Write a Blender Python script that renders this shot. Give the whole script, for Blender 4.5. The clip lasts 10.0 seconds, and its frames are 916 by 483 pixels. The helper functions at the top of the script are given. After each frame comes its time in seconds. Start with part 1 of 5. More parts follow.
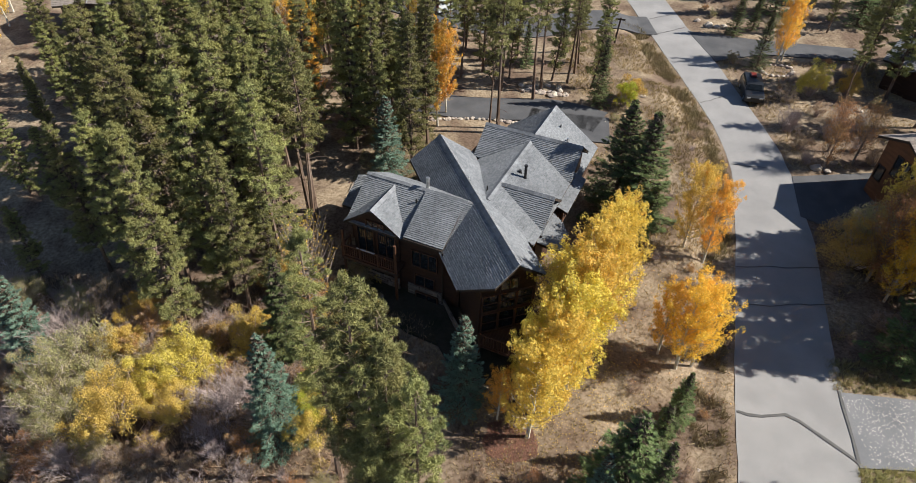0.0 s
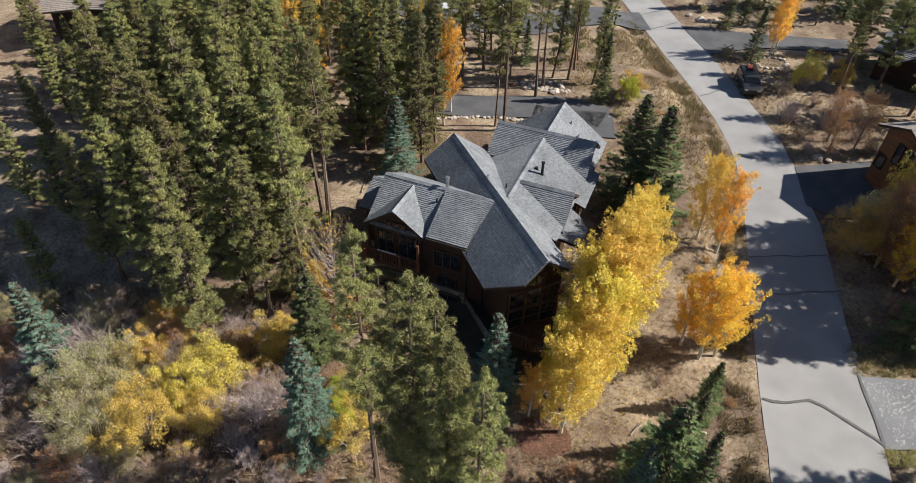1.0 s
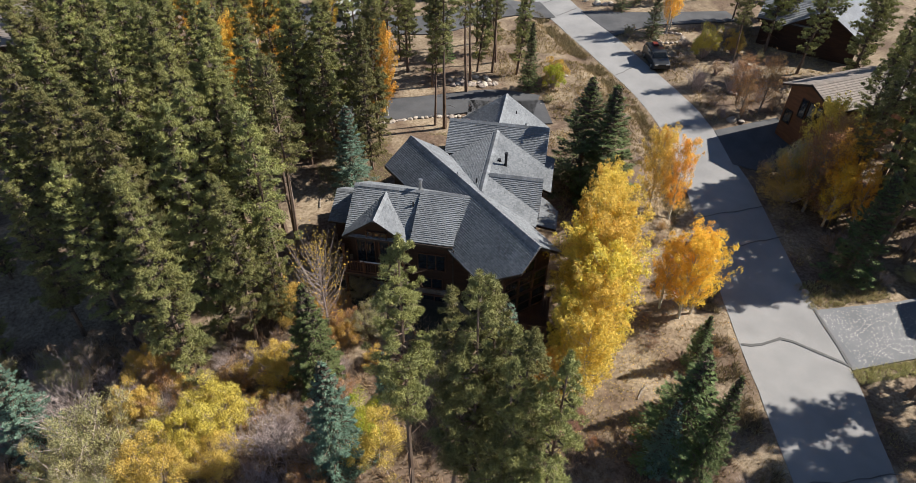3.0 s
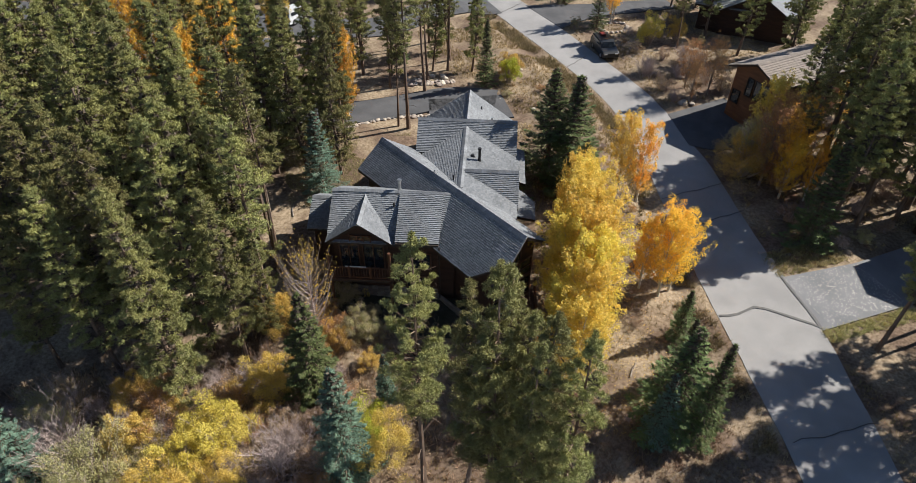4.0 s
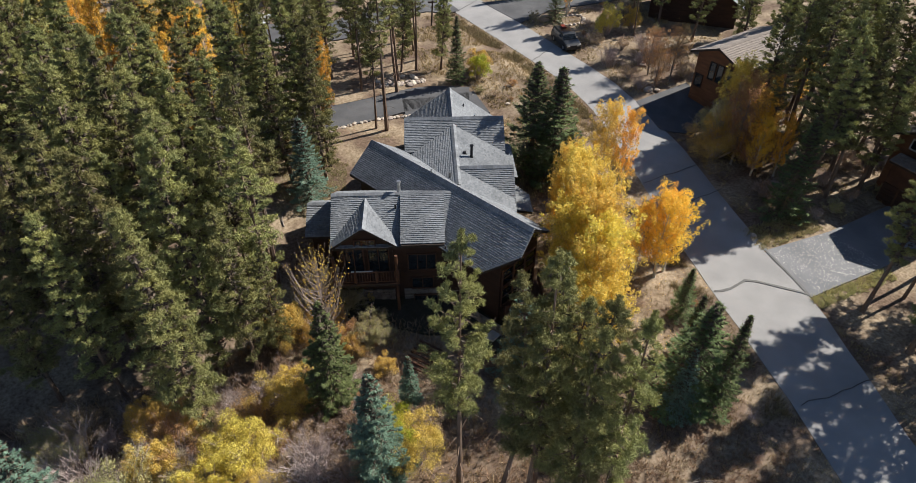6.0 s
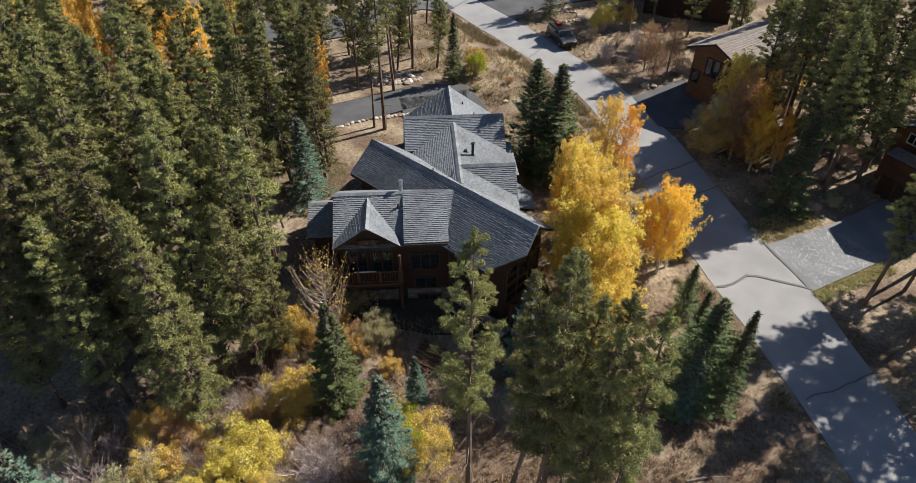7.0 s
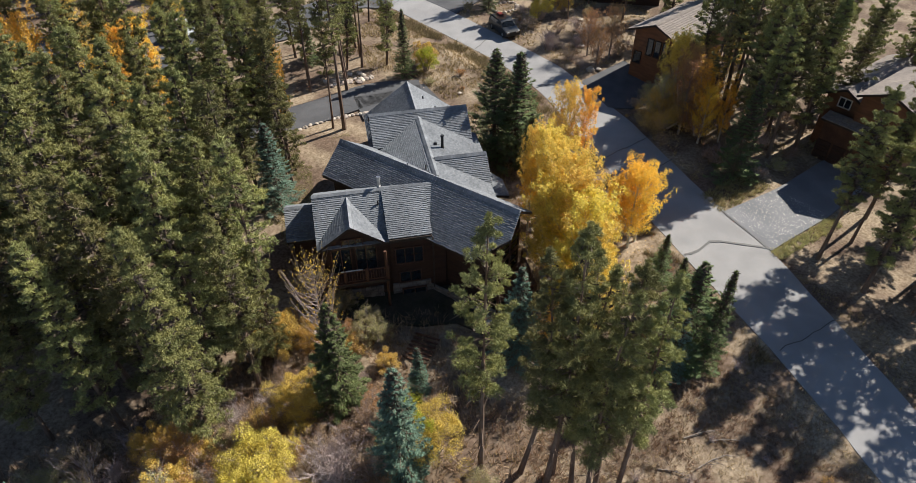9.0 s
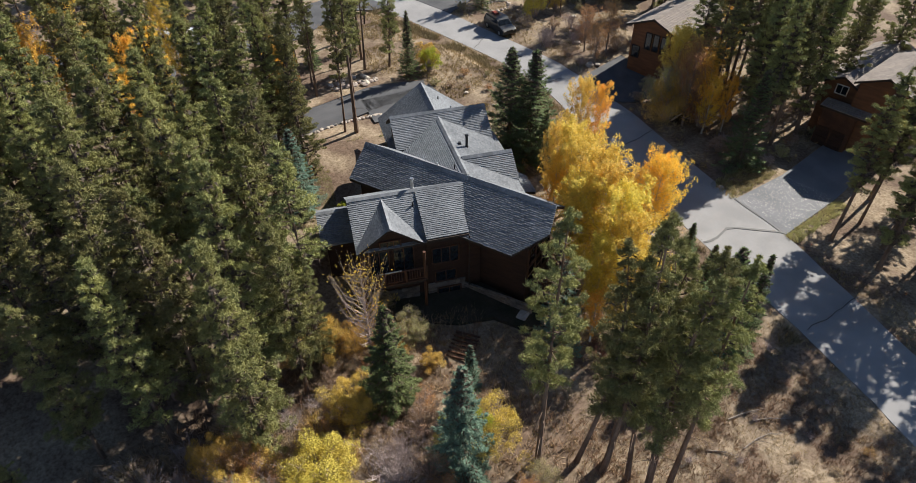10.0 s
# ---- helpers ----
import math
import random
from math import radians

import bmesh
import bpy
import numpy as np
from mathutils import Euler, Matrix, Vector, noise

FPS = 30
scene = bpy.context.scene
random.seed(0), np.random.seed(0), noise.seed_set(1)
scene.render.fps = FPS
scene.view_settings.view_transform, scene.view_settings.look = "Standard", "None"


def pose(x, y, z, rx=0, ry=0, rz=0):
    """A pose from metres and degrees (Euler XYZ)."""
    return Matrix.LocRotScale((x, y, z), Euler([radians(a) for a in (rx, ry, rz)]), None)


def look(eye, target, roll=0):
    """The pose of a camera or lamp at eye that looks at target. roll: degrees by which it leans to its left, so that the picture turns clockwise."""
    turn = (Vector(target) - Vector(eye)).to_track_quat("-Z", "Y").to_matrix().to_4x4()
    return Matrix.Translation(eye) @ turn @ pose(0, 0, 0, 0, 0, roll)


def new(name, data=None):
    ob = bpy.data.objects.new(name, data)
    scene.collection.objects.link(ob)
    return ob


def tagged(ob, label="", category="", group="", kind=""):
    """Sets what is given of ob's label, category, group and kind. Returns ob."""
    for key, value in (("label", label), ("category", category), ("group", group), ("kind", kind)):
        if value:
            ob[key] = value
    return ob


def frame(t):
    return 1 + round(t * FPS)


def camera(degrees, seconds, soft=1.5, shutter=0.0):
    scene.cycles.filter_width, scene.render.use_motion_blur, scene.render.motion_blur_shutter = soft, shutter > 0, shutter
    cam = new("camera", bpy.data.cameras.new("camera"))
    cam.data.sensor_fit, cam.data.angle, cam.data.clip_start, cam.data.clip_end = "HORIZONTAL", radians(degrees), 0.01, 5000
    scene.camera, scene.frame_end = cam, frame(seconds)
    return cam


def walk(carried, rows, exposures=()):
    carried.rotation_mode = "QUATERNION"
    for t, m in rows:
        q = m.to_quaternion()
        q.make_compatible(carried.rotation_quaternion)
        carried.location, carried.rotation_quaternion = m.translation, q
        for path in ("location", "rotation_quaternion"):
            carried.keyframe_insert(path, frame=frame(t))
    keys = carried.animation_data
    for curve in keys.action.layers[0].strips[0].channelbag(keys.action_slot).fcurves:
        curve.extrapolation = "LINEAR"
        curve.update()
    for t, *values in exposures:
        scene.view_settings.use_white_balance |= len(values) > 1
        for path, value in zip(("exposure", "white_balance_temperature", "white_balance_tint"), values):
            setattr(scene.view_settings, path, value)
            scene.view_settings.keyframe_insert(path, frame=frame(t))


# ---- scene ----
# camera and walk
cam = camera(71.0, 10.0, soft=0.6)
PATH = [
    (0, (-2.912, 1.975, 33.364), (-2.989, 3.504, 32.077), 1.8),
    (0.5, (-4.309, 1.882, 33.298), (-4.369, 3.411, 32.01), 1.8),
    (1, (-5.755, 1.796, 33.266), (-5.766, 3.327, 31.979), 1.7),
    (1.5, (-7.237, 1.737, 33.284), (-7.181, 3.268, 31.997), 1.6),
    (2, (-8.674, 1.76, 33.294), (-8.539, 3.285, 32.007), 1.5),
    (2.5, (-10.055, 1.846, 33.262), (-9.837, 3.364, 31.978), 1.2),
    (2.7, (-10.6, 1.915, 33.265), (-10.345, 3.429, 31.982), 1.2),
    (3.8, (-13.456, 2.089, 33.246), (-13.015, 3.564, 31.97), 0.7),
    (4, (-13.93, 2.205, 33.224), (-13.458, 3.67, 31.947), 0.6),
    (4.5, (-15.077, 2.508, 33.186), (-14.533, 3.949, 31.91), 0.6),
    (5, (-16.072, 2.823, 33.161), (-15.486, 4.247, 31.884), 0.5),
    (5.5, (-16.941, 3.146, 33.162), (-16.327, 4.558, 31.885), 0.4),
    (6.8, (-18.245, 3.836, 33.103), (-17.596, 5.229, 31.822), 0.3),
    (7, (-18.295, 3.926, 33.088), (-17.641, 5.314, 31.806), 0.3),
    (7.5, (-18.446, 3.915, 33.06), (-17.78, 5.294, 31.775), 0.2),
    (8, (-18.783, 3.848, 33.044), (-18.085, 5.209, 31.757), 0.1),
    (8.5, (-19.653, 4.022, 33.06), (-18.884, 5.344, 31.771), 0.0),
    (9, (-21.239, 4.66, 33.177), (-20.419, 5.95, 31.887), -0.2),
    (9.5, (-23.199, 5.657, 33.289), (-22.341, 6.921, 31.998), -0.3),
    (10, (-25.115, 6.85, 33.444), (-24.216, 8.084, 32.151), -0.4),
]
walk(cam, [(t, look(eye, target, roll)) for t, eye, target, roll in PATH])

# world, sun, exposure
SUN_AZ, SUN_EL = radians(4), radians(38.5)     # azimuth from +x towards +y
world = bpy.data.worlds.new("world")
scene.world = world
world.use_nodes = True
wn = world.node_tree.nodes
sky = wn.new("ShaderNodeTexSky")
sky.sky_type, sky.sun_disc = "NISHITA", False
sky.sun_elevation, sky.sun_rotation = SUN_EL, math.pi / 2 - SUN_AZ
sky.altitude = 2800
wn["Background"].inputs["Strength"].default_value = 0.07
world.node_tree.links.new(sky.outputs["Color"], wn["Background"].inputs["Color"])
sun = new("sun", bpy.data.lights.new("sun", "SUN"))
sun.data.energy, sun.data.angle, sun.data.color = 4.8, radians(0.53), (1.0, 0.95, 0.86)
to_sun = Vector((math.cos(SUN_EL) * math.cos(SUN_AZ), math.cos(SUN_EL) * math.sin(SUN_AZ), math.sin(SUN_EL)))
sun.matrix_world = look(to_sun * 100, (0, 0, 0))
scene.view_settings.exposure = 0.95


# materials
def mat(name, base, other=None, scale=4.0, rough=0.85, bump=0.3, fine=40.0, metal=0.0, island=0.0, coords="Object",
        translucent=0.0, stretch=(1, 1, 1), obrand=0.0, spec=0.3, contrast=(0.35, 0.65)):
    """Two-scale procedural surface: a broad noise mixes base and other, a fine one gives grain and relief."""
    m = bpy.data.materials.new(name)
    m.use_nodes = True
    nt = m.node_tree
    n, l = nt.nodes, nt.links
    bsdf = n["Principled BSDF"]
    bsdf.inputs["Roughness"].default_value = rough
    bsdf.inputs["Metallic"].default_value = metal
    bsdf.inputs["Specular IOR Level"].default_value = spec
    other = other or tuple(c * 0.7 for c in base)
    tc = n.new("ShaderNodeTexCoord")
    mp = n.new("ShaderNodeMapping")
    mp.inputs["Scale"].default_value = stretch
    l.new(tc.outputs[coords], mp.inputs["Vector"])
    broad = n.new("ShaderNodeTexNoise")
    broad.inputs["Scale"].default_value, broad.inputs["Detail"].default_value = scale, 5
    l.new(mp.outputs["Vector"], broad.inputs["Vector"])
    ramp = n.new("ShaderNodeMapRange")
    ramp.inputs["From Min"].default_value, ramp.inputs["From Max"].default_value = contrast
    l.new(broad.outputs["Fac"], ramp.inputs["Value"])
    mix = n.new("ShaderNodeMix")
    mix.data_type = "RGBA"
    mix.inputs["A"].default_value, mix.inputs["B"].default_value = (*base, 1), (*other, 1)
    l.new(ramp.outputs["Result"], mix.inputs["Factor"])
    grain = n.new("ShaderNodeTexNoise")
    grain.inputs["Scale"].default_value, grain.inputs["Detail"].default_value = fine, 4
    l.new(mp.outputs["Vector"], grain.inputs["Vector"])
    hsv = n.new("ShaderNodeHueSaturation")
    l.new(mix.outputs["Result"], hsv.inputs["Color"])
    val = n.new("ShaderNodeMath")
    val.operation = "MULTIPLY_ADD"
    val.inputs[1].default_value, val.inputs[2].default_value = 0.7, 0.65
    l.new(grain.outputs["Fac"], val.inputs[0])
    last = val.outputs[0]
    for amount, node, out in ((island, "ShaderNodeNewGeometry", "Random Per Island"), (obrand, "ShaderNodeObjectInfo", "Random")):
        if amount:
            src = n.new(node)
            r = n.new("ShaderNodeMapRange")
            r.inputs["To Min"].default_value, r.inputs["To Max"].default_value = 1 - amount, 1 + amount
            l.new(src.outputs[out], r.inputs["Value"])
            mul = n.new("ShaderNodeMath")
            mul.operation = "MULTIPLY"
            l.new(last, mul.inputs[0])
            l.new(r.outputs["Result"], mul.inputs[1])
            last = mul.outputs[0]
            if node == "ShaderNodeObjectInfo":
                hr = n.new("ShaderNodeMapRange")
                hr.inputs["To Min"].default_value, hr.inputs["To Max"].default_value = 0.485, 0.515
                l.new(src.outputs[out], hr.inputs["Value"])
                l.new(hr.outputs["Result"], hsv.inputs["Hue"])
    l.new(last, hsv.inputs["Value"])
    l.new(hsv.outputs["Color"], bsdf.inputs["Base Color"])
    if bump:
        b = n.new("ShaderNodeBump")
        b.inputs["Strength"].default_value, b.inputs["Distance"].default_value = bump, 0.02
        l.new(grain.outputs["Fac"], b.inputs["Height"])
        l.new(b.outputs["Normal"], bsdf.inputs["Normal"])
    if translucent:
        tr = n.new("ShaderNodeBsdfTranslucent")
        l.new(hsv.outputs["Color"], tr.inputs["Color"])
        ms = n.new("ShaderNodeMixShader")
        ms.inputs["Fac"].default_value = translucent
        l.new(bsdf.outputs["BSDF"], ms.inputs[1])
        l.new(tr.outputs["BSDF"], ms.inputs[2])
        l.new(ms.outputs["Shader"], n["Material Output"].inputs["Surface"])
    return m


GROUND = mat("dry_ground", (0.325, 0.258, 0.183), (0.165, 0.118, 0.088), scale=0.3, fine=2.2, bump=0.9, rough=0.95, spec=0.1, contrast=(0.38, 0.6))
gn, gl = GROUND.node_tree.nodes, GROUND.node_tree.links
speck = gn.new("ShaderNodeTexNoise")
speck.inputs["Scale"].default_value, speck.inputs["Detail"].default_value, speck.inputs["Roughness"].default_value = 4.5, 8, 0.75
gl.new(gn["Texture Coordinate"].outputs["Object"], speck.inputs["Vector"])
speck_range = gn.new("ShaderNodeMapRange")
speck_range.inputs["From Min"].default_value, speck_range.inputs["From Max"].default_value = 0.42, 0.62
gl.new(speck.outputs["Fac"], speck_range.inputs["Value"])
speck_mix = gn.new("ShaderNodeMix")
speck_mix.data_type, speck_mix.blend_type = "RGBA", "MULTIPLY"
speck_mix.inputs["B"].default_value = (0.5, 0.46, 0.42, 1)
gl.new(speck_range.outputs["Result"], speck_mix.inputs["Factor"])
hue = next(n for n in gn if n.bl_idname == "ShaderNodeHueSaturation")
gl.new(hue.outputs["Color"], speck_mix.inputs["A"])
gl.new(speck_mix.outputs["Result"], gn["Principled BSDF"].inputs["Base Color"])
# very dark ground colour: the house's deep shade is put into it
HOUSE_SHADE = mat("house_shade_ground", (0.06, 0.05, 0.038), (0.034, 0.036, 0.024), scale=0.8, fine=6, bump=0.9, rough=0.95, spec=0.1)
MULCH = mat("bark_mulch", (0.17, 0.085, 0.06), (0.11, 0.06, 0.045), scale=1.2, fine=9, bump=0.9, rough=0.95, spec=0.1)
APRON = mat("grey_asphalt", (0.185, 0.187, 0.197), (0.145, 0.148, 0.158), scale=0.5, fine=30, bump=0.15, rough=0.9, spec=0.2)
ASPHALT = mat("worn_asphalt", (0.275, 0.268, 0.265), (0.22, 0.215, 0.215), scale=0.35, fine=30, bump=0.15, rough=0.9, spec=0.2)
DARK_ASPHALT = mat("dark_asphalt", (0.095, 0.095, 0.1), (0.066, 0.067, 0.072), scale=0.5, fine=30, bump=0.15, rough=0.9, spec=0.2)
SEAL = mat("crack_sealant", (0.1, 0.097, 0.095), rough=0.6, bump=0.1)
SHINGLE = mat("grey_shingle", (0.19, 0.20, 0.213), (0.145, 0.153, 0.165), scale=0.5, fine=9, rough=0.9, bump=0.3, island=0.17, spec=0.2)
RIDGE = mat("ridge_shingle", (0.21, 0.22, 0.235), scale=1.0, fine=9, rough=0.9, island=0.15, spec=0.2)
BROWN_SHINGLE = mat("brown_shingle", (0.24, 0.205, 0.18), (0.19, 0.165, 0.15), scale=0.5, fine=9, rough=0.9, island=0.12, spec=0.2)
SLATE_SHINGLE = mat("slate_shingle", (0.215, 0.226, 0.245), (0.17, 0.18, 0.2), scale=0.5, fine=9, rough=0.9, island=0.12, spec=0.2)
SIDING = mat("brown_siding", (0.055, 0.027, 0.017), (0.036, 0.019, 0.013), scale=0.8, fine=14, stretch=(1, 1, 6), rough=0.7)
CEDAR = mat("cedar_siding", (0.19, 0.085, 0.04), (0.13, 0.06, 0.03), scale=0.8, fine=14, stretch=(1, 1, 6), rough=0.7)
LOG = mat("stained_log", (0.10, 0.046, 0.025), (0.065, 0.031, 0.019), scale=1.2, fine=14, rough=0.65)
FASCIA = mat("dark_fascia", (0.05, 0.036, 0.028), rough=0.7)
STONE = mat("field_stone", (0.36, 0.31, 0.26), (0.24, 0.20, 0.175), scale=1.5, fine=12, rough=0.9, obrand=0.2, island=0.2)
# field stone copied darker, for the house base that lies in shade
SHADED_STONE = mat("shaded_rubble", (0.2, 0.17, 0.145), (0.13, 0.11, 0.095), scale=1.5, fine=12, rough=0.9, island=0.25)
CONCRETE = mat("pale_concrete", (0.42, 0.40, 0.37), scale=1.5, fine=20, rough=0.9)
GLASS = mat("window_glass", (0.02, 0.025, 0.03), rough=0.05, bump=0, spec=0.6)
METAL = mat("galvanised_metal", (0.6, 0.6, 0.6), rough=0.35, metal=0.9, bump=0.05)
BLACK = mat("black_pipe", (0.02, 0.02, 0.022), rough=0.5, bump=0.05)
WHITE = mat("pale_board", (0.7, 0.66, 0.6), rough=0.6, bump=0.1)
BARK = mat("pine_bark", (0.125, 0.083, 0.06), (0.2, 0.15, 0.118), scale=2.0, fine=18, stretch=(1, 1, 0.3), rough=0.95, spec=0.1)
# dead twigs, their brown kept dark so that gaps in the crowns look shaded
DEADWOOD_SHADE = mat("dead_twigs_gap_shade", (0.075, 0.06, 0.045), (0.11, 0.09, 0.07), scale=2.0, fine=12, rough=0.95, bump=0, island=0.3, spec=0.1)
GREY_BARK = mat("grey_bark", (0.28, 0.245, 0.215), (0.18, 0.15, 0.13), scale=2.0, fine=18, rough=0.95, spec=0.1)
ASPEN_BARK = mat("aspen_bark", (0.62, 0.58, 0.48), (0.40, 0.36, 0.29), scale=3.0, fine=14, stretch=(1, 1, 3), rough=0.85)
TWIG = mat("bare_twig", (0.43, 0.355, 0.335), (0.31, 0.245, 0.23), scale=1.5, fine=10, rough=0.95, island=0.2, spec=0.1)
PINE = mat("pine_needles", (0.272, 0.256, 0.09), (0.165, 0.172, 0.068), scale=0.7, fine=5, rough=0.7, bump=0, island=0.25, obrand=0.25, translucent=0.16, spec=0.25)
SPRUCE = mat("spruce_needles", (0.15, 0.19, 0.066), (0.09, 0.12, 0.048), scale=0.8, fine=5, rough=0.7, bump=0, island=0.22, obrand=0.15, translucent=0.2, spec=0.25)
BLUE = mat("blue_spruce_needles", (0.185, 0.285, 0.205), (0.12, 0.185, 0.135), scale=0.8, fine=5, rough=0.7, bump=0, island=0.22, obrand=0.1, translucent=0.3, spec=0.25)
YELLOW = mat("yellow_leaves", (0.79, 0.61, 0.14), (0.71, 0.56, 0.12), scale=0.5, fine=4, rough=0.6, bump=0, island=0.22, obrand=0.05, translucent=0.52, spec=0.25)
GOLDEN = mat("golden_leaves", (0.86, 0.5, 0.09), (0.8, 0.55, 0.1), scale=0.5, fine=4, rough=0.6, bump=0, island=0.22, obrand=0.05, translucent=0.52, spec=0.25)
ORANGE = mat("orange_leaves", (0.86, 0.46, 0.09), (0.82, 0.55, 0.1), scale=0.5, fine=4, rough=0.6, bump=0, island=0.22, obrand=0.05, translucent=0.52, spec=0.25)
MUSTARD = mat("mustard_leaves", (0.66, 0.56, 0.12), (0.58, 0.47, 0.11), scale=0.6, fine=4, rough=0.7, bump=0, island=0.24, obrand=0.1, translucent=0.35, spec=0.2)
AMBER = mat("amber_leaves", (0.62, 0.43, 0.11), (0.54, 0.4, 0.12), scale=0.6, fine=4, rough=0.7, bump=0, island=0.24, obrand=0.1, translucent=0.35, spec=0.2)
OLIVE = mat("olive_leaves", (0.33, 0.31, 0.15), (0.4, 0.34, 0.17), scale=0.6, fine=4, rough=0.7, bump=0, island=0.24, obrand=0.12, translucent=0.35, spec=0.2)
RUST = mat("rust_leaves", (0.40, 0.21, 0.10), (0.46, 0.30, 0.12), scale=0.6, fine=4, rough=0.7, bump=0, island=0.24, obrand=0.12, translucent=0.35, spec=0.2)
BROWN = mat("brown_leaves", (0.36, 0.24, 0.155), (0.42, 0.32, 0.2), scale=0.6, fine=4, rough=0.75, bump=0, island=0.24, obrand=0.12, translucent=0.35, spec=0.2)
LIME = mat("lime_leaves", (0.36, 0.42, 0.05), (0.48, 0.42, 0.05), scale=0.6, fine=4, rough=0.7, bump=0, island=0.24, translucent=0.35, spec=0.2)
WEED = mat("grey_weeds", (0.20, 0.165, 0.085), (0.27, 0.21, 0.13), scale=0.6, fine=3, rough=0.9, bump=0, island=0.4, translucent=0.2, spec=0.1)
WITHERED = mat("withered_undergrowth", (0.33, 0.21, 0.14), (0.24, 0.155, 0.1), scale=0.4, fine=3, rough=0.9, bump=0, island=0.4, translucent=0.2, spec=0.1)
GRASS = mat("dry_grass", (0.42, 0.32, 0.18), (0.26, 0.2, 0.09), scale=0.3, fine=3, rough=0.9, bump=0, island=0.4, translucent=0.2, spec=0.1)


# mesh helpers
def mesh_of(name, verts, faces, material):
    me = bpy.data.meshes.new(name)
    me.from_pydata([tuple(v) for v in verts], [], [tuple(f) for f in faces])
    me.materials.append(material)
    return me


def from_bm(name, bm, material):
    me = bpy.data.meshes.new(name)
    bm.normal_update()
    bm.to_mesh(me)
    bm.free()
    me.materials.append(material)
    return me


def part(name, me, parent, label="", m=None):
    ob = new(name, me)
    ob.parent = parent
    if m is not None:
        ob.matrix_local = m
    if label:
        ob["label"] = label
    return ob


def empty(name, m, label, category, group="", kind=""):
    ob = new(name)
    ob.empty_display_size = 0.2
    ob.matrix_world = m
    return tagged(ob, label, category, group, kind)


def box(bm, x0, y0, z0, x1, y1, z1, bevel=0.0):
    r = bmesh.ops.create_cube(bm, size=1.0, matrix=Matrix.Translation(((x0 + x1) / 2, (y0 + y1) / 2, (z0 + z1) / 2)) @ Matrix.Diagonal((x1 - x0, y1 - y0, z1 - z0, 1)))
    if bevel:
        edges = {e for v in r["verts"] for e in v.link_edges}
        bmesh.ops.bevel(bm, geom=list(edges), offset=bevel, segments=1, affect="EDGES")


def tube(bm, a, b, r0, r1=None, sides=8):
    a, b = Vector(a), Vector(b)
    d = b - a
    m = Matrix.Translation((a + b) / 2) @ d.to_track_quat("Z", "Y").to_matrix().to_4x4()
    bmesh.ops.create_cone(bm, cap_ends=True, segments=sides, radius1=r0, radius2=r0 if r1 is None else r1, depth=d.length, matrix=m)


# ground levels
ROAD_Y = (-60, 0, 11, 17, 23, 28, 34, 43, 51, 55, 60, 66, 72, 80, 90, 110, 140, 200)
ROAD_W = (-13, 5.5, 9.3, 11.0, 12.4, 13.5, 15.0, 17.2, 18.8, 18.9, 18.7, 17.9, 17.0, 15.9, 14.6, 12, 8, 0)
ROAD_E = (-5, 11.3, 15.0, 17.2, 19.3, 20.3, 21.4, 23.4, 24.0, 24.0, 23.6, 22.9, 22.3, 21.2, 19.9, 17.5, 13.5, 6)


def level(x, y):
    """Height of the ground without its small relief."""
    a = np.interp(y, [-60, 10, 17, 30, 36, 42, 50, 65, 100, 300, 900], [-1, -0.2, 0.2, 0.9, 1.5, 2.4, 3.0, 3.2, 4.0, 9, 30])
    b = np.interp(y, [-60, 10, 20, 30, 45, 55, 70, 100, 300, 900], [-0.5, 0.3, 0.4, 0.5, 1.3, 2.2, 2.6, 3.2, 8, 30])
    k = np.clip((x - np.interp(y, ROAD_Y, ROAD_W) + 4.5) / 4, 0, 1)
    k = k * k * (3 - 2 * k)
    return a * (1 - k) + b * k


def on_road(x, y, margin=0.0):
    return np.interp(y, ROAD_Y, ROAD_W) - margin < x < np.interp(y, ROAD_Y, ROAD_E) + margin


SLABS = {
    "apron": [(20.25, 28.6), (19.35, 23.3), (26.8, 23.5), (36, 24.5), (36, 29.0), (26.8, 28.3)],
    "barn": [(24.0, 51.2), (23.2, 46.0), (25.3, 44.6), (29.8, 44.2), (31.5, 52.4)],
    "verge": [(22.2, 73.2), (20.7, 81.4), (29.5, 79.6), (40, 78.6), (40, 75.2), (28, 75.6)],
}
LANES = {
    "side": ([(16.5, 82.5), (8, 81.5), (0, 78.0), (-9, 80.5), (-20, 86), (-45, 96)], 5.5),
    "house": ([(7.5, 56.8), (3, 58.6), (-5, 58.2), (-12, 59.6), (-16, 63), (-16.5, 69), (-13, 78)], 4.2),
    "court": ([(0.5, 56.6), (4, 55.8), (8.2, 55.4)], 4.6),
}


def to_edge(x, y, a, b):
    dx, dy = b[0] - a[0], b[1] - a[1]
    t = min(1, max(0, ((x - a[0]) * dx + (y - a[1]) * dy) / (dx * dx + dy * dy)))
    return math.hypot(x - a[0] - t * dx, y - a[1] - t * dy)


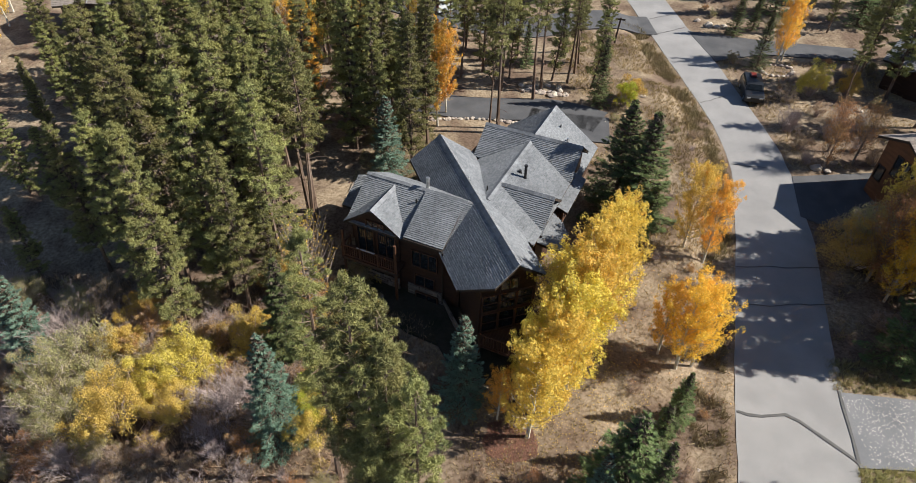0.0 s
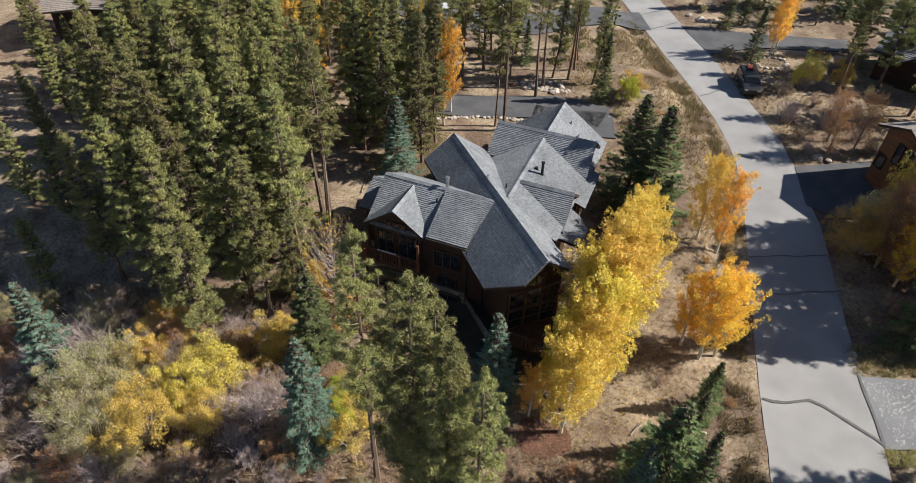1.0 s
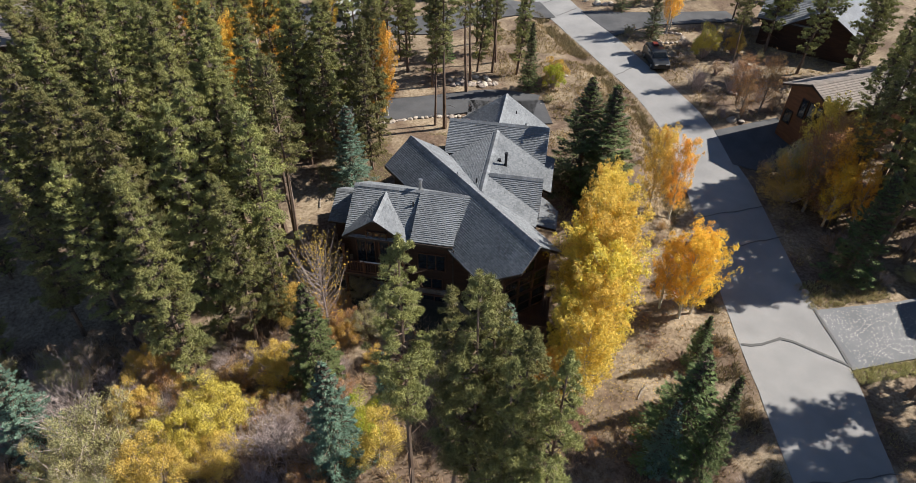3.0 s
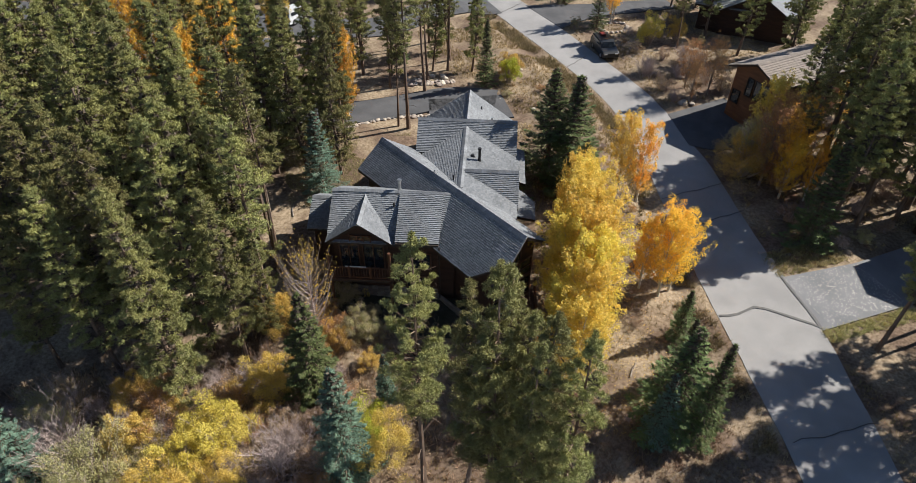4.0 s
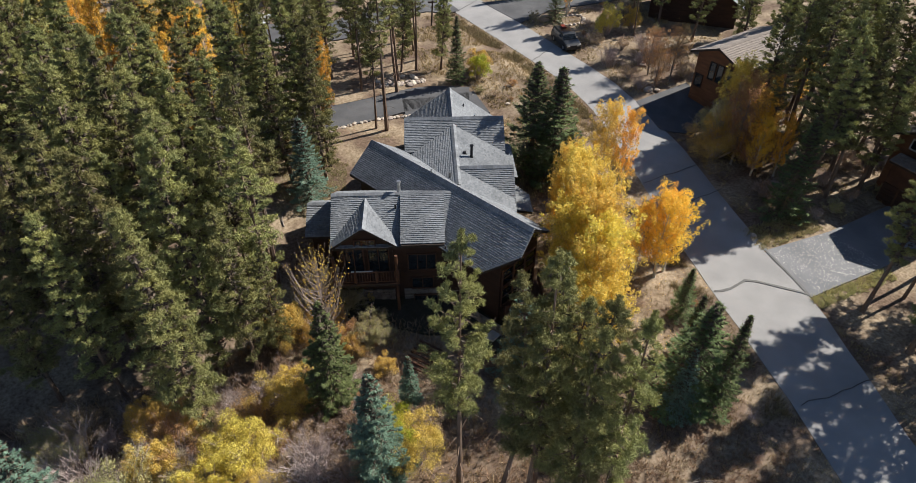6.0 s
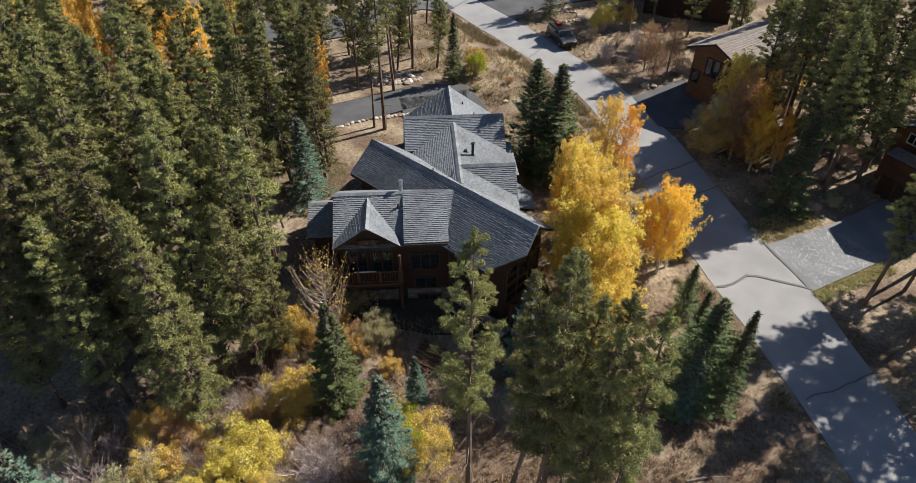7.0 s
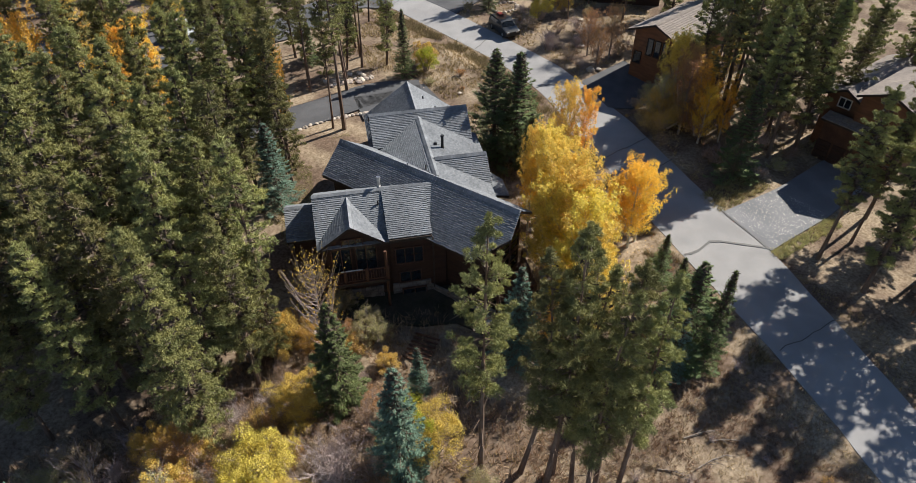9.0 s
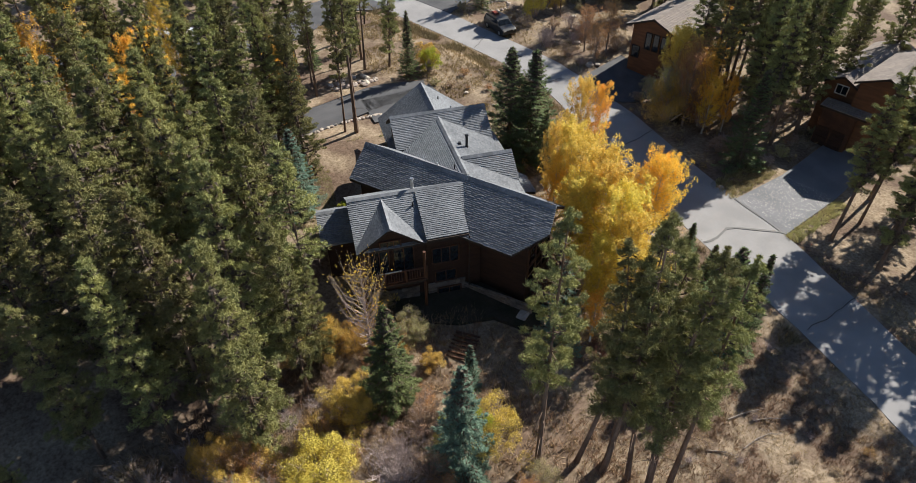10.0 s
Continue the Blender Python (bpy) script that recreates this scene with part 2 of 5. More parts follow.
def off_paving(x, y):
    """Metres from the nearest slab or lane, 0 on it."""
    best = 9.0
    for poly in SLABS.values():
        inside = False
        for i in range(len(poly)):
            a, b = poly[i], poly[i - 1]
            if (a[1] > y) != (b[1] > y) and x < (b[0] - a[0]) * (y - a[1]) / (b[1] - a[1]) + a[0]:
                inside = not inside
            best = min(best, to_edge(x, y, a, b))
        if inside:
            return 0.0
    for line, width in LANES.values():
        for a, b in zip(line, line[1:]):
            best = min(best, max(0.0, to_edge(x, y, a, b) - width / 2))
    return best


def relief(x, y):
    w, e = np.interp(y, ROAD_Y, ROAD_W), np.interp(y, ROAD_Y, ROAD_E)
    away, under = max(w - x, x - e, 0), min(x - w, e - x)
    slab = off_paving(x, y) if y > 20 and -47 < x < 42 else 9.0
    k = min(1, max(0, (min(away, slab) - 0.3) / 2.5))
    n = noise.noise((x * 0.16, y * 0.16, 0)) * 0.35 + noise.noise((x * 0.7, y * 0.7, 3)) * 0.1
    ditch = -0.22 * math.exp(-((away - 1.9) / 0.8) ** 2) if x < w else 0
    return k * n + ditch - 0.1 * max(0.0, 1 - slab / 0.4, min(1, (under - 0.15) / 0.4))


def ground_z(x, y):
    return float(level(x, y)) + relief(x, y)


xs = np.concatenate([np.linspace(-900, -75, 16), np.arange(-70, 70.1, 0.7), np.linspace(75, 900, 16)])
ys = np.concatenate([np.linspace(-400, -14, 10), np.arange(-10, 110.1, 0.7), np.linspace(118, 900, 16)])
gv = [(x, y, ground_z(x, y)) for y in ys for x in xs]
nx = len(xs)
gf = [(j * nx + i, j * nx + i + 1, (j + 1) * nx + i + 1, (j + 1) * nx + i) for j in range(len(ys) - 1) for i in range(nx - 1)]
ground_me = mesh_of("ground", gv, gf, GROUND)
ground_me.shade_smooth()
tagged(new("ground", ground_me), "dry tan grass and brown pine litter on gently sloping ground", "ground", kind="structure")


def strip(name, rows, thick, material, label, category="road"):
    """A paved band: rows of (left x, left y, right x, right y)."""
    bm = bmesh.new()
    last = None
    for ax, ay, bx, by in rows:
        za, zb = float(level(ax, ay)), float(level(bx, by))
        ring = [bm.verts.new(p) for p in ((ax, ay, za - 0.3), (ax, ay, za + thick), (bx, by, zb + thick), (bx, by, zb - 0.3))]
        if last:
            for i in range(3):
                bm.faces.new((last[i], last[i + 1], ring[i + 1], ring[i]))
        last = ring
    bmesh.ops.recalc_face_normals(bm, faces=bm.faces)
    return tagged(new(name, from_bm(name, bm, material)), label, category, kind="structure")


road_rows = []
for y in np.arange(-55, 195, 1.5):
    # the edges wander a little where the asphalt has crumbled
    jw, je = 0.1 * noise.noise((y * 0.5, 0, 0)), 0.1 * noise.noise((y * 0.5, 9, 0))
    w, e = np.interp(y, ROAD_Y, ROAD_W) + jw, np.interp(y, ROAD_Y, ROAD_E) + je
    road_rows.append((w, y, e, y))
road = strip("road", road_rows, 0.02, ASPHALT, "sun-bleached grey asphalt road with sealed cracks")


# roofs
def slope_parts(parent, p0, along, down, slope, polygon, material=SHINGLE, exposure=0.14, seed=1, thick=0.05, name="roof_slope"):
    """A roof slope of overlapping shingles on a deck. polygon: (metres along the ridge, metres out from it in plan)."""
    rng = random.Random(seed)
    p0, al, dn = Vector(p0), Vector((*along, 0)).normalized(), Vector((*down, 0)).normalized()
    at = lambda a, b, up=0.0: p0 + al * a + dn * b + Vector((0, 0, up - slope * b))
    deck = bmesh.new()
    hi = [deck.verts.new(at(a, b, -0.015)) for a, b in polygon]
    lo = [deck.verts.new(at(a, b, -0.2)) for a, b in polygon]
    k = len(polygon)
    deck.faces.new(hi)
    deck.faces.new(lo[::-1])
    for i in range(k):
        deck.faces.new((hi[i], hi[(i + 1) % k], lo[(i + 1) % k], lo[i]))
    bmesh.ops.recalc_face_normals(deck, faces=deck.faces)
    ob = part(name, from_bm(name, deck, FASCIA), parent)
    step = exposure / math.sqrt(1 + slope * slope)
    bmin, bmax = min(b for _, b in polygon), max(b for _, b in polygon)
    verts, faces = [], []
    b = bmax + 0.03
    while b > bmin + 0.02:
        mid = b - step / 2
        cuts = []
        for i in range(k):
            (a0, b0), (a1, b1) = polygon[i], polygon[(i + 1) % k]
            if (b0 - mid) * (b1 - mid) < 0:
                cuts.append(a0 + (a1 - a0) * (mid - b0) / (b1 - b0))
        cuts.sort()
        for c0, c1 in zip(cuts[::2], cuts[1::2]):
            a = c0 - 0.03
            while a < c1:
                e = min(a + rng.uniform(0.12, 0.24), c1 + 0.03)
                if c1 - e < 0.1:
                    e = c1 + 0.03
                t = thick * rng.uniform(0.8, 1.2)
                j = rng.uniform(-0.012, 0.012)
                n = len(verts)
                up = max(b - step * 1.25, bmin)
                verts += [at(a, b + j, 0), at(e, b + j, 0), at(e, b + j, t), at(a, b + j, t), at(e, up, 0.004), at(a, up, 0.004)]
                faces += [(n, n + 1, n + 2, n + 3), (n + 3, n + 2, n + 4, n + 5)]
                a = e
        b -= step
    sh = part("shingles", mesh_of("shingles", verts, faces, material), ob)
    sh["kind"] = "stuff"
    return ob


def ridge_caps(parent, p, q, s0, s1, out, material=RIDGE, wide=0.2, lift=0.05):
    """Overlapping caps along a ridge from p to q; s0, s1: how the roof falls to either side; out: the way to the first side."""
    p, q, o = Vector(p), Vector(q), Vector((*out, 0)).normalized()
    d = q - p
    n = max(1, int(d.length / 0.28))
    verts, faces = [], []
    for i in range(n):
        a, b = p + d * (i / n) - d.normalized() * 0.04, p + d * ((i + 1) / n)
        k = len(verts)
        for c, up in ((a, lift), (b, lift + 0.03)):
            verts += [c + o * wide + Vector((0, 0, up - s0 * wide)), c + Vector((0, 0, up + 0.02)), c - o * wide + Vector((0, 0, up - s1 * wide))]
        faces += [(k, k + 1, k + 4, k + 3), (k + 1, k + 2, k + 5, k + 4), (k + 3, k + 4, k + 5), (k, k + 1, k + 2)]
    ob = part("ridge_cap", mesh_of("ridge_cap", verts, faces, material), parent)
    ob["kind"] = "stuff"
    return ob


def gable_wall(parent, p0, along, a0, a1, half_l, half_r, rise_l, rise_r, ridge_z, base_z, material, name="wall", inset=0.22):
    """A walled body under a gable roof, from base_z up to just under the slopes."""
    al = Vector((*along, 0)).normalized()
    le = Vector((-al.y, al.x, 0))
    p = Vector((p0[0], p0[1], 0))
    profile = [(half_l, base_z), (half_l, ridge_z - inset - rise_l * half_l), (0, ridge_z - inset), (-half_r, ridge_z - inset - rise_r * half_r), (-half_r, base_z)]
    bm = bmesh.new()
    rings = [[bm.verts.new(p + al * a + le * s + Vector((0, 0, z))) for s, z in profile] for a in (a0, a1)]
    k = len(profile)
    bm.faces.new(rings[0])
    bm.faces.new(rings[1][::-1])
    for i in range(k):
        bm.faces.new((rings[0][i], rings[1][i], rings[1][(i + 1) % k], rings[0][(i + 1) % k]))
    bmesh.ops.recalc_face_normals(bm, faces=bm.faces)
    return part(name, from_bm(name, bm, material), parent)


# the grey-roofed house
house = empty("house", pose(-2.704, 36.442, 0, 0, 0, -21.0), "two-storey brown timber house under steep grey shingle roofs", "house")
# wing
slope_parts(house, (-8.56, -1.05, 8.33), (1, 0), (0, -1), 0.62, [(0, 0), (8.3, 0), (8.3, 3.2), (0, 3.2)], seed=2)
slope_parts(house, (-8.56, -1.05, 8.33), (1, 0), (0, 1), 0.62, [(0, 0), (8.0, 0), (8.0, 2.6), (0, 2.6)], seed=3)
slope_parts(house, (-4.0, -1.05, 8.36), (1, 0), (0, -1), 0.47, [(0, 0), (2.85, 0), (2.8, 3.42), (0, 3.42)], seed=4)
ridge_caps(house, (-8.56, -1.05, 8.33), (-1.0, -1.05, 8.33), 0.5, 0.6, (0, -1))
# dormer of the wing
slope_parts(house, (-6.35, -4.52, 8.11), (0, 1), (-1, 0), 0.73, [(0, 0), (3.5, 0), (3.2, 2.2), (0, 2.2)], seed=5)
slope_parts(house, (-6.35, -4.52, 8.11), (0, 1), (1, 0), 0.73, [(0, 0), (3.5, 0), (3.2, 2.15), (0, 2.15)], seed=6)
ridge_caps(house, (-6.35, -4.54, 8.11), (-6.35, -1.1, 8.11), 0.73, 0.73, (1, 0))
# low roof beyond the wing
slope_parts(house, (-10.65, 0.8, 6.3), (1, 0), (0, -1), 0.45, [(0, 0), (2.6, 0), (2.6, 2.4), (0, 2.4)], seed=7)
slope_parts(house, (-10.65, 0.8, 6.3), (1, 0), (0, 1), 0.6, [(0, 0), (2.6, 0), (2.6, 1.6), (0, 1.6)], seed=8)
ridge_caps(house, (-10.65, 0.8, 6.3), (-8.2, 0.8, 6.3), 0.45, 0.6, (0, -1))
# main diagonal roof
MW, MD, MDN = (-6.2, 5.32, 8.58), (0.691, -0.722), (-0.722, -0.691)
slope_parts(house, MW, MD, MDN, 0.72, [(0, 0), (15.2, 0), (15.5, 1.55), (14.65, 2.4), (13.75, 3.27), (7, 3.27), (6.8, 2.4), (0.1, 2.4)], seed=9)
slope_parts(house, MW, MD, (0.722, 0.691), 0.70, [(0, 0), (15.2, 0), (15.1, 1.9), (12.5, 2.1), (8.0, 2.3), (0.3, 2.5)], seed=10)
ridge_caps(house, MW, (-6.2 + 0.691 * 15.2, 5.32 - 0.722 * 15.2, 8.58), 0.72, 0.70, MDN, wide=0.26)
# cross roof
slope_parts(house, (-3.84, 8.65, 8.52), (1, 0), (0, -1), 0.72, [(0, 0), (7.71, 0), (7.71, 2.3), (0, 2.3)], seed=11)
slope_parts(house, (-3.84, 8.65, 8.52), (1, 0), (0, 1), 0.72, [(0, 0), (7.71, 0), (7.71, 2.3), (0, 2.3)], seed=12)
ridge_caps(house, (-3.84, 8.65, 8.52), (3.87, 8.65, 8.52), 0.72, 0.72, (0, -1))
# middle roof
slope_parts(house, (-0.06, -0.6, 8.15), (0, 1), (-1, 0), 0.43, [(0, 0), (9.1, 0), (7.4, 3.3), (2.6, 3.3)], seed=13)
slope_parts(house, (-0.06, -0.6, 8.15), (0, 1), (1, 0), 0.36, [(0, 0), (9.1, 0), (8.2, 3.9), (-0.9, 3.9)], seed=14)
ridge_caps(house, (-0.06, 0.0, 8.15), (-0.06, 8.5, 8.15), 0.43, 0.36, (-1, 0))
# garage roof
slope_parts(house, (-0.08, 8.65, 8.15), (0, 1), (-1, 0), 0.72, [(0, 0), (5.78, 0), (5.78, 3.95), (0, 3.95)], seed=15)
slope_parts(house, (-0.08, 8.65, 8.15), (0, 1), (1, 0), 0.72, [(0, 0), (5.78, 0), (5.78, 3.95), (0, 3.95)], seed=16)
ridge_caps(house, (-0.08, 8.7, 8.15), (-0.08, 14.43, 8.15), 0.72, 0.72, (-1, 0))
# east gable, bay roof and porch roof
slope_parts(house, (0.2, 2.1, 8.2), (1, 0), (0, -1), 0.74, [(0, 0), (3.74, 0), (3.74, 2.2), (0, 2.2)], seed=17)
slope_parts(house, (0.2, 2.1, 8.2), (1, 0), (0, 1), 0.74, [(0, 0), (3.74, 0), (3.74, 2.0), (0, 2.0)], seed=18)
ridge_caps(house, (0.2, 2.1, 8.2), (3.94, 2.1, 8.2), 0.74, 0.74, (0, -1))
slope_parts(house, (3.5, 3.2, 6.2), (0, -1), (1, 0), 0.3, [(0, 0), (3.6, 0), (3.3, 1.7), (1.2, 1.7), (0.4, 0.9)], seed=19)
slope_parts(house, (3.5, 3.7, 6.45), (0, 1), (1, 0), 0.35, [(0, 0), (4.6, 0), (4.6, 1.05), (0, 1.05)], seed=20)

# walls under the roofs
gable_wall(house, (-8.2, -1.05), (1, 0), 0, 8, 2.3, 2.9, 0.62, 0.62, 8.33, -0.5, SIDING)
gable_wall(house, (-6.35, -4.1), (0, 1), 0, 3.0, 1.75, 1.75, 0.73, 0.73, 8.11, -0.5, SIDING)
gable_wall(house, (-4.0, -1.05), (1, 0), 0.05, 2.7, 0.5, 3.0, 0.47, 0.47, 8.33, -0.5, SIDING)
gable_wall(house, (-10.3, 0.8), (1, 0), 0, 2.3, 1.3, 2.0, 0.6, 0.45, 6.3, -0.5, SIDING)
gable_wall(house, (-6.2, 5.32), MD, 0.7, 14.3, 1.75, 1.95, 0.70, 0.72, 8.55, -0.5, SIDING)
gable_wall(house, (-3.5, 8.65), (1, 0), 0, 7.0, 1.9, 1.9, 0.72, 0.72, 8.5, 1.0, SIDING)
gable_wall(house, (-0.06, 0.0), (0, 1), 0, 8.5, 2.9, 3.4, 0.43, 0.36, 8.12, 0.5, SIDING)
gable_wall(house, (-0.08, 9.0), (0, 1), 0, 5.0, 3.5, 3.5, 0.72, 0.72, 8.12, 1.0, SIDING)
gable_wall(house, (0.2, 2.1), (1, 0), 0, 3.3, 1.7, 1.8, 0.74, 0.74, 8.15, 0.5, SIDING)


def window(parent, origin, along, width, height, cols, rows, frame_m=LOG, depth=0.08, name="window"):
    """A window standing proud of a wall: frame, mullions and separate panes. origin: its lower corner; along: the wall's way."""
    al = Vector((*along, 0)).normalized()
    m = Matrix.Translation(origin) @ Matrix(((al.x, -al.y, 0, 0), (al.y, al.x, 0, 0), (0, 0, 1, 0), (0, 0, 0, 1)))
    bm = bmesh.new()
    t = 0.07
    for x0, z0, x1, z1 in ((-t, -t, 0, height + t), (width, -t, width + t, height + t), (0, -t, width, 0), (0, height, width, height + t)):
        box(bm, x0, -depth, z0, x1, depth, z1, 0.01)
    for i in range(1, cols):
        box(bm, width * i / cols - 0.03, -depth * 0.8, 0, width * i / cols + 0.03, depth * 0.8, height)
    for j in range(1, rows):
        for i in range(cols):
            box(bm, width * i / cols + 0.03, -depth * 0.75, height * j / rows - 0.025, width * (i + 1) / cols - 0.03, depth * 0.75, height * j / rows + 0.025)
    w = part(name, from_bm("window_frame", bm, frame_m), parent, "", m)
    pane = bmesh.new()
    box(pane, 0, -0.012, 0, width / cols - 0.06, 0.012, height / rows - 0.05)
    pane_me = from_bm("pane", pane, GLASS)
    for i in range(cols):
        for j in range(rows):
            part("pane", pane_me, w, "", Matrix.Translation((width * i / cols + 0.03, 0, height * j / rows + 0.025)))
    return w


def railing(parent, a, b, height=0.95, material=LOG, posts=4, balusters=14):
    """A deck railing from a to b: posts, top and bottom rail, balusters."""
    a, b = Vector(a), Vector(b)
    d = b - a
    ang = math.atan2(d.y, d.x)
    m = Matrix.Translation(a) @ Matrix.Rotation(ang, 4, "Z")
    ln = d.length
    bm = bmesh.new()
    box(bm, 0, -0.05, height - 0.05, ln, 0.05, height + 0.03, 0.01)
    rail = part("top_rail", from_bm("top_rail", bm, material), parent, "", m)
    bm = bmesh.new()
    box(bm, 0, -0.03, 0.1, ln, 0.03, 0.17)
    part("bottom_rail", from_bm("bottom_rail", bm, material), parent, "", m)
    bm = bmesh.new()
    box(bm, -0.06, -0.06, 0, 0.06, 0.06, height + 0.08, 0.012)
    post_me = from_bm("post", bm, material)
    for i in range(posts):
        part("post", post_me, parent, "", m @ Matrix.Translation((ln * i / (posts - 1), 0, 0)))
    bm = bmesh.new()
    box(bm, -0.02, -0.02, 0.17, 0.02, 0.02, height - 0.05)
    bal = from_bm("baluster", bm, material)
    for i in range(balusters):
        part("baluster", bal, parent, "", m @ Matrix.Translation((ln * (i + 0.5) / balusters, 0, 0)))
    return rail


def stone_band(parent, a, b, z0, z1, seed, name="stone_base"):
    """A rubble-stone facing in front of a wall from a to b (the wall's outer line)."""
    rng = random.Random(seed)
    a, b = Vector((*a, 0)), Vector((*b, 0))
    d = (b - a)
    al, ln = d.normalized(), d.length
    out = Vector((al.y, -al.x, 0))
    bm = bmesh.new()
    z = z0
    while z < z1 - 0.05:
        h = min(rng.uniform(0.16, 0.3), z1 - z)
        x = 0.0
        while x < ln - 0.05:
            w = min(rng.uniform(0.2, 0.55), ln - x)
            dp = rng.uniform(0.07, 0.13)
            c = a + al * (x + w / 2) + out * (dp / 2)
            m = Matrix.Translation((c.x, c.y, z + h / 2)) @ Matrix(((al.x, -out.x, 0, 0), (al.y, -out.y, 0, 0), (0, 0, 1, 0), (0, 0, 0, 1))) @ Matrix.Diagonal((w - 0.025, dp, h - 0.025, 1))
            bmesh.ops.create_cube(bm, size=1, matrix=m)
            x += w
        z += h
    bmesh.ops.recalc_face_normals(bm, faces=bm.faces)
    ob = part(name, from_bm(name, bm, SHADED_STONE), parent, "rubble stone facing")
    ob["kind"] = "stuff"
    return ob


# decks, windows, stone and vents of the house
bm = bmesh.new()
box(bm, 0, 0, 0, 4.3, 0.135, 0.05, 0.006)
plank_me = from_bm("plank", bm, LOG)
deck = part("deck", None, house, "brown plank balcony floor")
for i in range(9):
    part("plank", plank_me, deck, "", Matrix.Translation((-8.5, -5.25 + i * 0.145, 3.98)))
bm = bmesh.new()
box(bm, -8.5, -5.2, 3.74, -4.2, -5.05, 3.98)
box(bm, -8.45, -5.2, 3.74, -8.3, -4.0, 3.98)
box(bm, -4.4, -5.2, 3.74, -4.25, -4.0, 3.98)
part("deck_beam", from_bm("deck_beam", bm, FASCIA), house)
railing(house, (-8.45, -5.15, 4.03), (-4.25, -5.15, 4.03), 0.98, LOG, 4, 24)
railing(house, (-8.45, -5.15, 4.03), (-8.45, -4.15, 4.03), 0.98, LOG, 2, 6)
bm = bmesh.new()
box(bm, -7.3, -5.2, 5.045, -5.9, -5.1, 5.075, 0.008)
part("rail_cap", from_bm("rail_cap", bm, WHITE), house, "pale weathered rail cap")
for u in (-8.35, -4.35):
    bm = bmesh.new()
    tube(bm, (u, -5.1, 0.3), (u, -5.1, 6.3), 0.11, 0.1, 10)
    part("log_post", from_bm("log_post", bm, LOG), house)
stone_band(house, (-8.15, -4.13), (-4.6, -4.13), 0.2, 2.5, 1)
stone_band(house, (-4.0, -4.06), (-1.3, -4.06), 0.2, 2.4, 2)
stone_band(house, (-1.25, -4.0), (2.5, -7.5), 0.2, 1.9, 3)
window(house, (-7.75, -4.14, 4.15), (1, 0), 1.2, 2.0, 2, 1)
window(house, (-6.2, -4.14, 4.15), (1, 0), 1.3, 2.0, 2, 1)
window(house, (-7.0, -4.14, 6.35), (1, 0), 1.3, 0.5, 3, 1)
window(house, (-3.6, -4.1, 4.2), (1, 0), 1.8, 1.3, 3, 1)
window(house, (-3.4, -4.1, 2.5), (1, 0), 1.4, 0.9, 2, 1)
window(house, (-3.3, -4.25, 0.6), (1, 0), 1.6, 1.3, 2, 1)
window(house, (-8.22, -2.6, 4.6), (0, -1), 1.0, 1.2, 2, 1)
window(house, (3.96, 4.9, 4.2), (0, 1), 1.6, 1.3, 2, 2)
for i in range(3):
    window(house, (-6.2 + 0.691 * 14.34 - 0.722 * (1.75 - i * 1.15), 5.32 - 0.722 * 14.34 - 0.691 * (1.75 - i * 1.15), 2.6), (0.722, 0.691), 1.0, 1.5, 1, 2)
    window(house, (-6.2 + 0.691 * 14.34 - 0.722 * (1.75 - i * 1.15), 5.32 - 0.722 * 14.34 - 0.691 * (1.75 - i * 1.15), 4.35), (0.722, 0.691), 1.0, 1.3, 1, 2)
window(house, (-6.2 + 0.691 * 14.34 - 0.722 * 0.6, 5.32 - 0.722 * 14.34 - 0.691 * 0.6, 5.9), (0.722, 0.691), 1.1, 0.9, 2, 1)
# side deck by the gable
bm = bmesh.new()
box(bm, 0, 0, 0, 0.185, 3.6, 0.05, 0.006)
plank_me = from_bm("plank", bm, LOG)
deck = part("side_deck", None, house, "weathered timber side deck")
for i in range(14):
    part("plank", plank_me, deck, "", Matrix.Translation((2.6 + i * 0.2, -7.2, 2.3)))
railing(house, (2.7, -7.1, 2.35), (5.3, -7.1, 2.35), 1.0, LOG, 3, 15)
railing(house, (5.3, -7.1, 2.35), (5.3, -3.7, 2.35), 1.0, LOG, 3, 18)
for u, v in ((2.7, -7.1), (5.3, -7.1), (5.3, -3.7)):
    bm = bmesh.new()
    box(bm, u - 0.08, v - 0.08, -0.2, u + 0.08, v + 0.08, 2.3, 0.015)
    part("deck_post", from_bm("deck_post", bm, LOG), house)
# vents on the roofs
def vent(p, h, r, material, cap=True):
    bm = bmesh.new()
    tube(bm, (p[0], p[1], p[2] - 0.3), (p[0], p[1], p[2] + h), r, r, 12)
    if cap:
        tube(bm, (p[0], p[1], p[2] + h + 0.03), (p[0], p[1], p[2] + h + 0.12), r * 1.5, r * 1.2, 12)
        tube(bm, (p[0], p[1], p[2] + h), (p[0], p[1], p[2] + h + 0.04), r * 0.6, r * 0.6, 8)
    tube(bm, (p[0], p[1], p[2] - 0.1), (p[0], p[1], p[2] + 0.1), r * 1.6, r * 1.1, 12)
    return part("roof_vent", from_bm("roof_vent", bm, material), house)


vent((-4.1, -0.8, 8.3), 0.7, 0.11, METAL)
vent((-4.35, -2.0, 7.7), 0.35, 0.06, BLACK, False)
vent((1.1, 4.05, 7.75), 0.95, 0.1, BLACK)
vent((0.6, 4.3, 7.9), 0.2, 0.12, BLACK, False)
vent((-1.0, 0.25, 8.0), 0.45, 0.05, BLACK, False)
